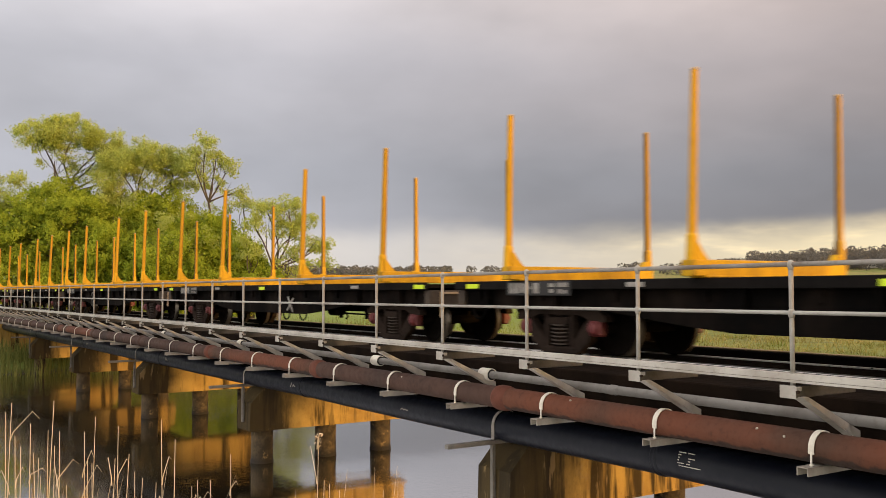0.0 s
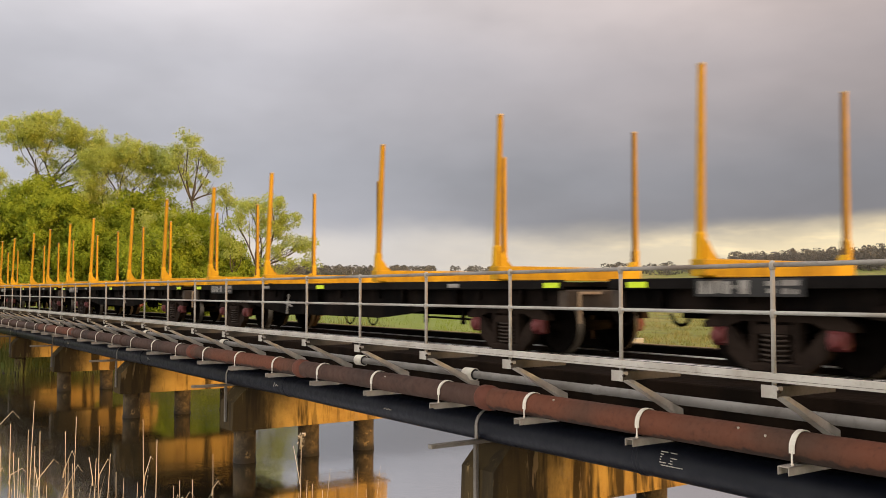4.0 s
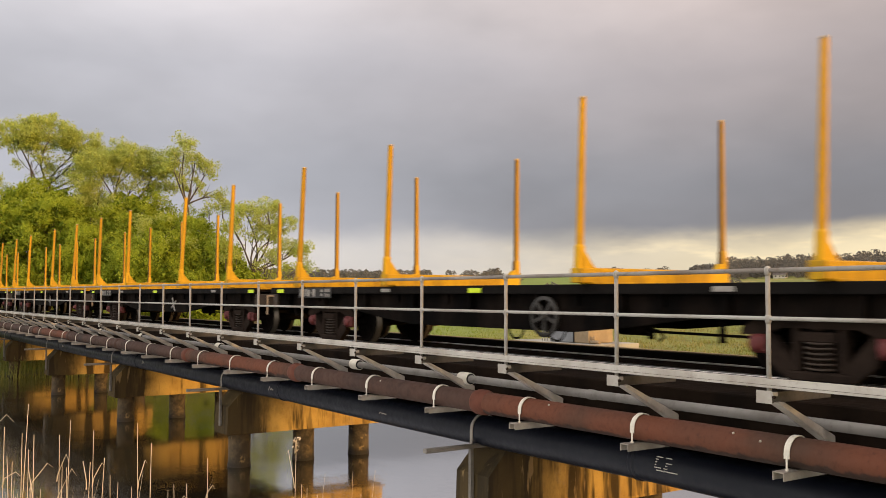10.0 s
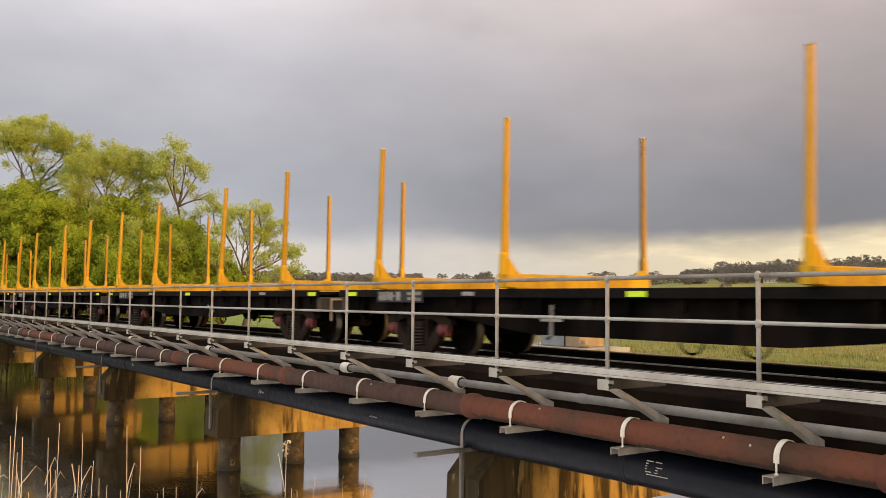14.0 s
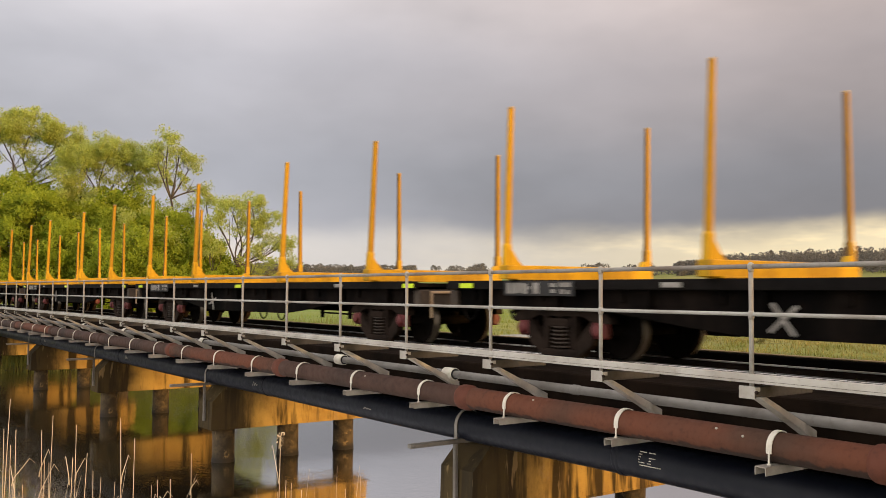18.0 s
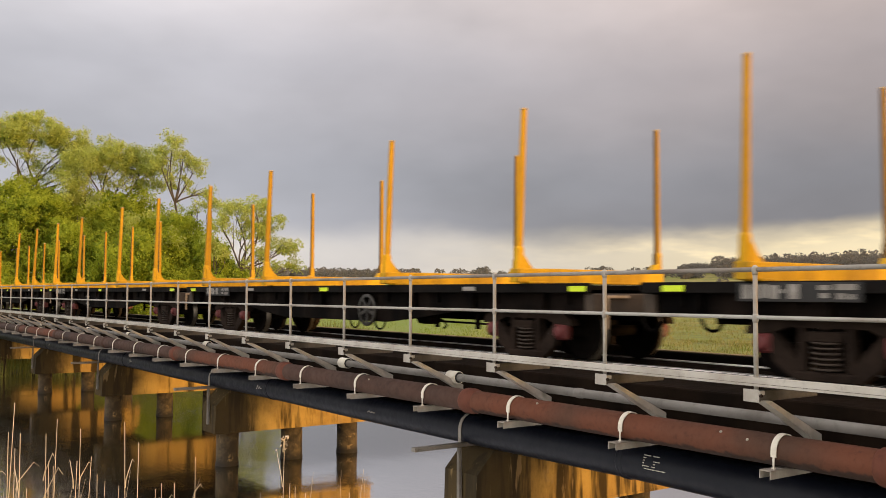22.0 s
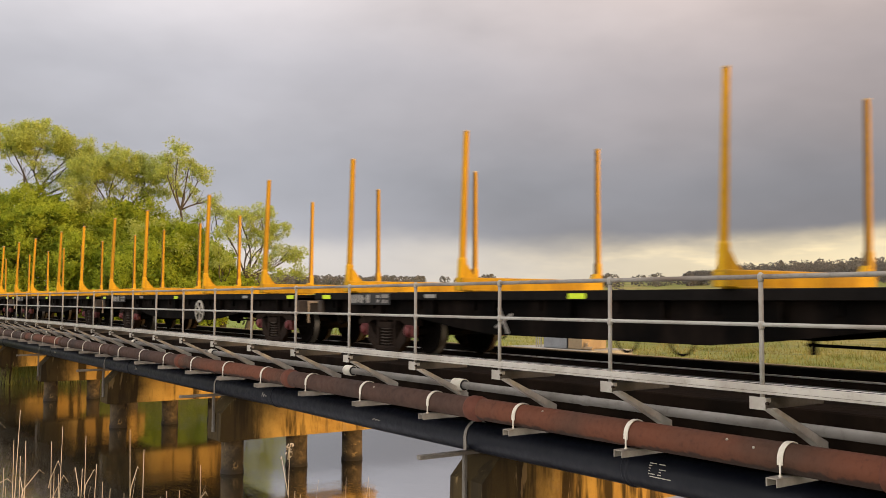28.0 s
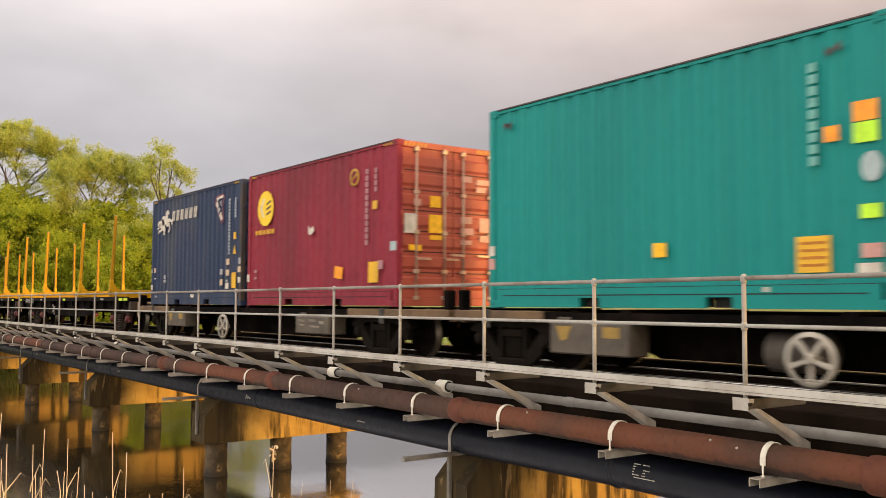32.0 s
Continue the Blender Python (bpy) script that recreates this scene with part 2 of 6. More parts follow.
KERB_EDGE = worn("lit_edge_timber", (0.26, 0.18, 0.09), (0.07, 0.05, 0.03), 0.85, 0.0, 1.2, 20, 0.7, 0.2)
BARE = worn("log_rubbed_steel", (0.42, 0.30, 0.20), (0.32, 0.16, 0.02), 0.55, 0.0, 1.2, 12, 0.7, 0.06)
# Darker galvanised steel: the shade under the walkway is put into its colour.
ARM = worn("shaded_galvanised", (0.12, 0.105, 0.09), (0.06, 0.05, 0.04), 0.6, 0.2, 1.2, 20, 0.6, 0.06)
NUM_T = plain("pale_teal_print", (0.14, 0.38, 0.35), 0.5)
NUM_R = plain("pale_pink_print", (0.36, 0.17, 0.19), 0.5)
NUM_B = worn("pale_blue_print", (0.34, 0.38, 0.44), (0.12, 0.15, 0.22), 0.5, 0.0, 5.0, 30, 0.5, 0.0)
BARK = worn("willow_bark", (0.085, 0.067, 0.052), (0.035, 0.028, 0.023), 0.9, 0.0, 3.0, 16, 0.7, 0.4, 4.0)
STRAW = worn("dry_reed", (0.62, 0.49, 0.34), (0.42, 0.29, 0.16), 0.8, 0.0, 3.0, 20, 0.5, 0.0)
HOUSE_W = worn("house_wall", (0.50, 0.47, 0.43), (0.36, 0.33, 0.29), 0.8, 0.0, 0.5, 4, 0.5, 0.0)
HOUSE_R = worn("house_roof", (0.20, 0.17, 0.16), (0.13, 0.11, 0.10), 0.8, 0.0, 0.6, 4, 0.5, 0.0)
HUT_A = worn("hut_grey", (0.20, 0.21, 0.23), (0.13, 0.13, 0.14), 0.6, 0.0, 1.0, 6, 0.5, 0.05)
HUT_B = worn("hut_cream", (0.30, 0.22, 0.13), (0.18, 0.13, 0.08), 0.7, 0.0, 1.0, 6, 0.5, 0.05)
PAD = worn("concrete_pad", (0.34, 0.32, 0.28), (0.2, 0.18, 0.15), 0.9, 0.0, 0.6, 5, 0.6, 0.2)


def concrete_nodes(n, b):
    here = n.add("TexCoord").outputs["Object"]
    shift = n.math("MULTIPLY", n.add("ObjectInfo").outputs["Random"], 23.0)
    moved = n.add("VectorMath", i0=here, i1=n.add("CombineXYZ", X=shift, Y=shift, Z=0.0).outputs[0])
    at = moved.outputs[0]
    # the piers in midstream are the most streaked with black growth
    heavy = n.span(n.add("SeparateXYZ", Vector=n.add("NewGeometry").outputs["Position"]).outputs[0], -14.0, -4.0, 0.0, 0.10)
    run = n.noise(n.mapping(at, (2.2, 2.2, 0.26)), 1.3, 4.0, 0.55)
    blot = n.noise(at, 0.9, 6.0, 0.65)
    grit = n.noise(at, 26.0, 4.0, 0.7)
    col = n.mix(n.span(blot, 0.35, 0.65), (0.50, 0.325, 0.092), (0.33, 0.205, 0.062))
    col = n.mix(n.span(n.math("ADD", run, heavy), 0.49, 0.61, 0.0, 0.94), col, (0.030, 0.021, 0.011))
    col = n.mix(n.span(n.noise(n.mapping(at, (4.0, 4.0, 0.5)), 1.6, 5.0, 0.6), 0.56, 0.70, 0.0, 0.55), col, (0.09, 0.060, 0.028))
    col = n.mix(n.span(n.noise(at, 3.1, 6.0, 0.7), 0.6, 0.75, 0.0, 0.6), col, (0.34, 0.24, 0.12))
    col = n.mix(n.span(grit, 0.58, 0.75, 0.0, 0.45), col, (0.07, 0.055, 0.04))
    # the outer end of each beam is darker, with a ragged edge
    y = n.add("SeparateXYZ", Vector=here).outputs[1]
    end = n.math("ADD", y, n.math("MULTIPLY", n.noise(n.mapping(at, (1.0, 1.0, 0.5)), 2.6, 5.0, 0.65), 1.1))
    col = n.mix(n.span(end, 0.05, -0.85, 0.0, 0.92), col, (0.034, 0.026, 0.015))
    col = n.mix(n.span(n.noise(n.mapping(at, (3.0, 3.0, 0.45)), 2.2, 4.0, 0.6), 0.62, 0.70, 0.0, 0.6), col, (0.30, 0.21, 0.10))
    n.put(b, "Base_Color", col)
    n.put(b, "Roughness", 0.9)
    n.put(b, "Specular_IOR_Level", 0.15)
    n.put(b, "Normal", n.add("Bump", Height=n.mix(0.5, grit, blot), Strength=0.5, Distance=0.03).outputs[0])


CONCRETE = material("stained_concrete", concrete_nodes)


def dark_low_nodes(n, b):
    """Red iron that turns black towards its lower side, with a ragged edge."""
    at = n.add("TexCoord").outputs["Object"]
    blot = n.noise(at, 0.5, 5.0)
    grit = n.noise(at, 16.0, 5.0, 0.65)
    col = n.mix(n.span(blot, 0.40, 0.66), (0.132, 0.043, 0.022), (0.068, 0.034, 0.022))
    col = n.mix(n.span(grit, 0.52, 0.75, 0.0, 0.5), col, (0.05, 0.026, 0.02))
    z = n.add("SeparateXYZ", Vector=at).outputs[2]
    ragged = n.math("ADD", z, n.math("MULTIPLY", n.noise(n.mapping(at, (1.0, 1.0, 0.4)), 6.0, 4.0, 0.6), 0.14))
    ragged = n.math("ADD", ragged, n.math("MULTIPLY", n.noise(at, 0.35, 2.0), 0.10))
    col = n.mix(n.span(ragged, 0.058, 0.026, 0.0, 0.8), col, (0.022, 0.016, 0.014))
    n.put(b, "Base_Color", col)
    n.put(b, "Roughness", n.span(grit, 0.2, 0.8, 0.6, 0.85))
    n.put(b, "Specular_IOR_Level", 0.25)
    n.put(b, "Normal", n.add("Bump", Height=grit, Strength=0.15, Distance=0.02).outputs[0])


RUST_DARK_LOW = material("red_iron_dark_low", dark_low_nodes)


def column_nodes(n, b):
    at = n.add("TexCoord").outputs["Object"]
    blot = n.noise(at, 2.4, 6.0, 0.7)
    grit = n.noise(at, 18.0, 4.0, 0.7)
    col = n.mix(n.span(blot, 0.38, 0.62), (0.095, 0.066, 0.032), (0.022, 0.016, 0.009))
    col = n.mix(n.span(n.noise(at, 7.0, 5.0, 0.7), 0.55, 0.66, 0.0, 0.75), col, (0.27, 0.19, 0.085))
    z = n.add("SeparateXYZ", Vector=at).outputs[2]
    col = n.mix(n.span(n.math("ADD", z, n.math("MULTIPLY", blot, 0.3)), 0.34, 0.20), col, (0.016, 0.012, 0.008))
    n.put(b, "Base_Color", col)
    n.put(b, "Roughness", 0.85)
    n.put(b, "Normal", n.add("Bump", Height=grit, Strength=0.5, Distance=0.03).outputs[0])


COLUMN = material("dark_pile_concrete", column_nodes)


RIPPLE_AT = (-17.0, 9.3, 0.0)


def water_nodes(n, b):
    at = n.add("TexCoord").outputs["Object"]
    slow = n.noise(n.mapping(at, (0.35, 1.0, 1.0)), 0.35, 3.0)
    turned = n.add("Mapping", Vector=at, Rotation=(0.0, 0.0, radians(-32)), Scale=(2.6, 0.8, 1.0)).outputs[0]
    chop = n.noise(turned, 4.2, 3.0, 0.5)
    patch = n.span(n.noise(at, 0.17, 3.0), 0.49, 0.60)
    # small ripples that the current raises round the piers
    off = n.add("VectorMath", i0=n.add("Mapping", Vector=at, Scale=(1.0, 1.0, 0.0)).outputs[0], i1=RIPPLE_AT)
    off.operation = "DISTANCE"
    near_pier = n.span(off.outputs["Value"], 1.5, 0.6)
    patch = n.math("MAXIMUM", patch, n.math("MULTIPLY", near_pier, 2.2))
    h = n.math("ADD", n.math("MULTIPLY", slow, 0.2), n.math("MULTIPLY", chop, n.math("MULTIPLY", patch, 0.16)))
    n.put(b, "Base_Color", n.mix(n.span(slow, 0.3, 0.7), (0.026, 0.019, 0.010), (0.038, 0.029, 0.015)))
    ruffled = n.span(n.add("SeparateXYZ", Vector=at).outputs[0], -11.5, -20.0, 0.0, 0.03)
    n.put(b, "Roughness", n.math("ADD", ruffled, n.span(slow, 0.35, 0.7, 0.04, 0.11)))
    # low reflectivity under the far spans, rising towards the camera
    reflect_near = n.span(n.math("ADD", n.add("SeparateXYZ", Vector=at).outputs[0], n.math("MULTIPLY", slow, 3.0)), -20.5, -14.0)
    n.put(b, "IOR", n.span(reflect_near, 0.0, 1.0, 2.3, 9.0))
    n.put(b, "Coat_Weight", n.span(reflect_near, 0.0, 1.0, 0.3, 1.0))
    n.put(b, "Coat_IOR", 2.6)
    n.put(b, "Coat_Roughness", n.math("ADD", ruffled, 0.04))
    n.put(b, "Specular_IOR_Level", 0.5)
    n.put(b, "Normal", n.add("Bump", Height=h, Strength=0.16, Distance=0.25).outputs[0])


WATER = material("still_river_water", water_nodes)


def ground_nodes(n, b):
    at = n.add("TexCoord").outputs["Object"]
    big = n.noise(at, 0.035, 5.0, 0.6)
    med = n.noise(n.mapping(at, (0.35, 1.0, 1.0)), 0.5, 5.0, 0.65)
    tuft = n.noise(at, 5.0, 4.0, 0.7)
    col = n.mix(n.span(big, 0.42, 0.60), (0.165, 0.185, 0.026), (0.270, 0.225, 0.060))
    col = n.mix(n.span(med, 0.45, 0.65, 0.0, 0.8), col, (0.080, 0.095, 0.022))
    col = n.mix(n.span(tuft, 0.5, 0.75, 0.0, 0.5), col, (0.25, 0.215, 0.085))
    at_xyz = n.add("SeparateXYZ", Vector=at)
    lush = n.span(n.math("ADD", at_xyz.outputs[0], at_xyz.outputs[1]), 2.0, -24.0, 0.0, 0.8)
    col = n.mix(lush, col, (0.150, 0.215, 0.028))
    z = at_xyz.outputs[2]
    col = n.mix(n.span(n.math("ADD", z, n.math("MULTIPLY", tuft, 0.3)), 0.42, 0.15), col, (0.06, 0.048, 0.032))
    n.put(b, "Base_Color", col)
    n.put(b, "Roughness", 0.95)
    n.put(b, "Normal", n.add("Bump", Height=tuft, Strength=0.6, Distance=0.15).outputs[0])


GROUND = material("wet_pasture", ground_nodes)


def foliage(name, light, dark, through_leaf=0.45):
    m = bpy.data.materials.new(name)
    m.use_nodes = True
    n = Nodes(m.node_tree)
    r = n.add("NewGeometry").outputs["Random Per Island"]
    at = n.add("TexCoord").outputs["Object"]
    col = n.mix(r, dark, light)
    col = n.mix(n.span(n.noise(at, 0.35, 3.0), 0.4, 0.7, 0.0, 0.45), col, dark)
    front = n.add("BsdfDiffuse", Color=col)
    back_side = n.add("BsdfTranslucent", Color=col)
    both = n.add("MixShader", Fac=through_leaf)
    n.put(both, "i1", front.outputs[0])
    n.put(both, "i2", back_side.outputs[0])
    n.add("OutputMaterial", Surface=both.outputs[0])
    return m


LEAF = foliage("willow_leaf", (0.47, 0.515, 0.150), (0.41, 0.46, 0.120), 0.55)
# The inner leaves carry the shade inside the crown in their darker colour.
LEAF_DEEP = foliage("willow_shaded_inner_leaf", (0.25, 0.31, 0.038), (0.14, 0.19, 0.022), 0.4)
# Grey tone of the far leaves holds the haze of distance.
FAR_LEAF = foliage("hazed_gum_leaf", (0.20, 0.186, 0.168), (0.15, 0.142, 0.132), 0.5)
LEAF_MID = foliage("willow_body_leaf", (0.405, 0.465, 0.058), (0.325, 0.385, 0.043), 0.52)
REED_GREEN = foliage("green_reed", (0.27, 0.27, 0.085), (0.12, 0.135, 0.040))


def meadow():
    """Grass that changes from straw to green and olive in patches."""
    m = bpy.data.materials.new("field_grass")
    m.use_nodes = True
    n = Nodes(m.node_tree)
    r = n.add("NewGeometry").outputs["Random Per Island"]
    at = n.add("TexCoord").outputs["Object"]
    col = n.mix(r, (0.21, 0.205, 0.045), (0.42, 0.325, 0.125))
    col = n.mix(n.span(n.noise(at, 0.22, 4.0, 0.6), 0.48, 0.62, 0.0, 0.8), col, (0.13, 0.17, 0.025))
    col = n.mix(n.span(n.noise(at, 0.45, 5.0, 0.65), 0.47, 0.62, 0.0, 0.5), col, (0.115, 0.085, 0.035))
    at_xyz = n.add("SeparateXYZ", Vector=at)
    lush = n.span(n.math("ADD", at_xyz.outputs[0], at_xyz.outputs[1]), 2.0, -24.0, 0.0, 0.8)
    col = n.mix(lush, col, (0.20, 0.29, 0.035))
    front, thin = n.add("BsdfDiffuse", Color=col), n.add("BsdfTranslucent", Color=col)
    both = n.add("MixShader", Fac=0.3)
    n.put(both, "i1", front.outputs[0])
    n.put(both, "i2", thin.outputs[0])
    n.add("OutputMaterial", Surface=both.outputs[0])
    return m


FIELD_TUFT = meadow()


# ---- building helpers ----
class Shape:
    """Collects solid pieces of one part and turns them into a mesh."""

    def __init__(self):
        self.v, self.f, self.s = [], [], []

    def face(self, idx, smooth=False):
        self.f.append(idx)
        self.s.append(smooth)

    def box(self, x0, x1, y0, y1, z0, z1, c=0.0):
        n = len(self.v)
        if c <= 0:
            self.v += [(x, y, z) for x in (x0, x1) for y in (y0, y1) for z in (z0, z1)]
            for q in ((0, 1, 3, 2), (4, 6, 7, 5), (0, 4, 5, 1), (2, 3, 7, 6), (0, 2, 6, 4), (1, 5, 7, 3)):
                self.face([n + k for k in q])
            return self
        at = {}
        for i, x in enumerate((x0, x1)):
            for j, y in enumerate((y0, y1)):
                for k, z in enumerate((z0, z1)):
                    p = (x, y, z)
                    ins = (c if i == 0 else -c, c if j == 0 else -c, c if k == 0 else -c)
                    for axis in range(3):
                        q = [p[a] + (0 if a == axis else ins[a]) for a in range(3)]
                        at[i, j, k, axis] = len(self.v)
                        self.v.append(tuple(q))
        for e in (0, 1):
            self.face([at[e, 0, 0, 0], at[e, 1, 0, 0], at[e, 1, 1, 0], at[e, 0, 1, 0]])
            self.face([at[0, e, 0, 1], at[1, e, 0, 1], at[1, e, 1, 1], at[0, e, 1, 1]])
            self.face([at[0, 0, e, 2], at[1, 0, e, 2], at[1, 1, e, 2], at[0, 1, e, 2]])
            for g in (0, 1):
                self.face([at[e, g, 0, 0], at[e, g, 1, 0], at[e, g, 1, 1], at[e, g, 0, 1]])
                self.face([at[e, 0, g, 0], at[e, 1, g, 0], at[e, 1, g, 2], at[e, 0, g, 2]])
                self.face([at[0, e, g, 1], at[1, e, g, 1], at[1, e, g, 2], at[0, e, g, 2]])
                for h in (0, 1):
                    self.face([at[e, g, h, 0], at[e, g, h, 1], at[e, g, h, 2]])
        return self

    def prism(self, pts, axis, a, b):
        """A polygon pushed along an axis. axis y: points (x, z); axis x: points (y, z); axis z: points (x, y)."""
        n, m = len(self.v), len(pts)
        put = {"x": lambda p, t: (t, p[0], p[1]), "y": lambda p, t: (p[0], t, p[1]), "z": lambda p, t: (p[0], p[1], t)}[axis]
        self.v += [put(p, a) for p in pts] + [put(p, b) for p in pts]
        self.face(list(range(n, n + m)))
        self.face(list(range(n + 2 * m - 1, n + m - 1, -1)))
        for k in range(m):
            j = (k + 1) % m
            self.face([n + k, n + j, n + m + j, n + m + k])
        return self

    def tube(self, path, radius, sides=10, caps=True):
        """A round bar along a path; radius one number or one for each point."""
        pts = [Vector(p) for p in path]
        rad = [radius] * len(pts) if isinstance(radius, (int, float)) else radius
        first, ref = len(self.v), None
        for k, p in enumerate(pts):
            d = (pts[min(k + 1, len(pts) - 1)] - pts[max(k - 1, 0)]).normalized()
            if ref is None:
                ref = d.orthogonal().normalized()
            ref = (ref - d * ref.dot(d)).normalized()
            w = d.cross(ref)
            for i in range(sides):
                t = 2 * math.pi * i / sides
                self.v.append(tuple(p + rad[k] * (math.cos(t) * ref + math.sin(t) * w)))
        for k in range(len(pts) - 1):
            for i in range(sides):
                a, b = first + k * sides + i, first + k * sides + (i + 1) % sides
                self.face([a, b, b + sides, a + sides], True)
        if caps:
            self.face([first + i for i in range(sides)][::-1])
            self.face([first + (len(pts) - 1) * sides + i for i in range(sides)])
        return self

    def lathe(self, profile, center, sides=24):
        """Profile rows (y, r) turned about an axis along y."""
        first, m = len(self.v), len(profile)
        for i in range(sides):
            t = 2 * math.pi * i / sides
            for y, r in profile:
                self.v.append((center[0] + r * math.cos(t), center[1] + y, center[2] + r * math.sin(t)))
        for i in range(sides):
            for k in range(m - 1):
                a, b = first + i * m + k, first + ((i + 1) % sides) * m + k
                self.face([a, b, b + 1, a + 1], True)
        return self

    def ring(self, center, r0, r1, y0, y1, sides=24):
        return self.lathe([(y0, r0), (y0, r1), (y1, r1), (y1, r0), (y0, r0)], center, sides)

    def make(self, name):
        m = bpy.data.meshes.new(name)
        m.from_pydata(self.v, [], self.f)
        m.polygons.foreach_set("use_smooth", self.s)
        if len(self.f) < 30000:
            bm = bmesh.new()
            bm.from_mesh(m)
            bmesh.ops.recalc_face_normals(bm, faces=bm.faces)
            bm.to_mesh(m)
            bm.free()
        m.update()
        return m


def part(name, shape, mat, parent=None, label="", at=None):
    """Links a shape as one mesh object, under a thing or a part."""
    data = shape if isinstance(shape, bpy.types.Mesh) else shape.make(name)
    if mat and not data.materials:
        data.materials.append(mat)
    ob = new(name, data)
    if parent:
        ob.parent = parent
    if at:
        ob.matrix_basis = at if isinstance(at, Matrix) else Matrix.Translation(at)
    if label:
        tagged(ob, label)
    return ob


def thing(name, label, category, at=(0, 0, 0), group="", kind=""):
    ob = new(name)
    ob.empty_display_size = 0.2
    ob.matrix_basis = Matrix.Translation(at)
    return tagged(ob, label, category, group, kind)


# ---- ground and water ----
TRACK_Y, BRIDGE_Y, RAIL_Z = 9.68, 9.80, 2.975
POST_X, POST_STEP, POST_Y = -4.811, 1.765, 6.70
LEFT_BANK, RIGHT_BANK, RAMP = -46.5, -4.5, -56.0


def smooth(a, b, x):
    t = min(1.0, max(0.0, (x - a) / (b - a)))
    return t * t * (3 - 2 * t)


def box_distance(x, y, x0, x1, y0, y1):
    dx, dy = max(x0 - x, x - x1), max(y0 - y, y - y1)
    return math.hypot(max(dx, 0), max(dy, 0)) + min(max(dx, dy), 0)


def ground_height(x, y):
    wob = 1.2 * noise.noise((x * 0.09, y * 0.09, 3.1))
    d = min(box_distance(x, y, LEFT_BANK, RIGHT_BANK, -700, 37), box_distance(x, y, LEFT_BANK, 900, 19, 37), box_distance(x, y, LEFT_BANK, 24.5, 5.5, 37)) + wob
    if d < 0:
        return -1.6 * smooth(0, -4, d) - 0.1
    z = 0.55 * smooth(0, 2.0, d) - 0.1 + 0.25 * noise.noise((x * 0.05, y * 0.05, 9.0)) * smooth(2, 12, d)
    # the bank on which the camera stands
    z += 1.75 * smooth(-5.0, -0.5, x) * smooth(7.5, 4.0, y) * smooth(60, 20, abs(x)) * smooth(-60, -20, y)
    # railway embankments beyond both ends of the bridge
    off = abs(y - TRACK_Y)
    if x > 24 or x < RAMP:
        edge = smooth(24, 26, x) if x > 24 else smooth(RAMP, RAMP - 2.5, x)
        z = max(z, (2.62 - 0.62 * max(0.0, off - 2.9)) * edge)
    r = math.hypot(x, y)
    if y > 20 or x < -60:
        view = smooth(0.35, -0.35, x / max(r, 1.0))
        z += view * (2.2 * smooth(120, 320, r) + 17 * smooth(300, 900, r))
        az = math.degrees(math.atan2(-x, max(y, 0.1)))
        z += 9 * smooth(350, 900, r) * math.exp(-(((az - 29) / 9.0) ** 2))
        z += 4 * smooth(400, 900, r) * noise.noise((x * 0.006, y * 0.006, 1.7))
    return z


def axis_steps(lo, hi, step, far, count):
    inner = np.arange(lo, hi + 0.01, step)
    grow = np.cumsum(step * np.power((far / step / 6.0) ** (1.0 / count) * 1.02, np.arange(1, count + 1)))
    grow = grow * (far / grow[-1])
    return np.concatenate([lo - grow[::-1], inner, hi + grow])


xs, ys = axis_steps(-90, 30, 1.5, 2600, 26), axis_steps(-24, 66, 1.5, 2600, 26)
g = Shape()
g.v = [(float(x), float(y), ground_height(float(x), float(y))) for y in ys for x in xs]
w = len(xs)
g.f = [[j * w + i, j * w + i + 1, (j + 1) * w + i + 1, (j + 1) * w + i] for j in range(len(ys) - 1) for i in range(w - 1)]
g.s = [True] * len(g.f)
tagged(part("ground", g, GROUND), "flat yellow-green wet pasture rising to low hills", "ground", kind="structure")
water = Shape()
water.v = [(-700, -700, 0), (900, -700, 0), (900, 60, 0), (-700, 60, 0)]
water.face([0, 1, 2, 3])
tagged(part("water", water, WATER), "still brown river reflecting the cloudy sky", "river", kind="structure")


# ---- bridge ----
PIER_X = [16.7, 7.75, -1.2, -10.12, -19.55, -28.5, -37.57, -46.6]
DECK_X0, DECK_X1 = -56.0, 26.5


def pier(x):
    top = thing("bridge_pier", "stained concrete pier cap on three round columns in the river", "bridge pier", (x - 0.375, BRIDGE_Y, 0), "piers of the railway bridge")
    s = Shape()
    # capping beam with cut upper corners; its ends narrow towards the bottom
    s.prism([(-2.0, 0.78), (-1.98, 1.38), (-1.62, 1.76), (1.62, 1.76), (1.98, 1.38), (2.02, 0.84), (2.02, 0.78)], "x", -0.375, 0.375)
    s.box(-0.37, 0.385, -1.98, 2.1, 0.762, 0.80)
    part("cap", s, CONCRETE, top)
    for y in (-1.55, 0.05, 1.55):
        c = Shape()
        n = 18
        prof = [(-1.6, 0.25), (-0.02, 0.255), (0.03, 0.265), (0.10, 0.25), (0.5, 0.247), (0.77, 0.25)]
        c.tube([(0, y, z) for z, r in prof], [r for z, r in prof], n)
        part("column", c, COLUMN, top, "dark water-stained round column")
    # bearer that carries the large pipe, with its prop
    b = Shape()
    b.box(0.0, 0.09, -2.82, -0.9, 1.742, 1.80, 0.006)
    part("bearer", b, WEATHERED, top, "grey steel bearer arm")
    p = Shape()
    p.box(0.01, 0.07, -2.06, -2.004, 0.95, 1.74, 0.006)
    part("prop", p, WEATHERED, top, "grey steel angle prop")
    return top


for x in PIER_X:
    pier(x)

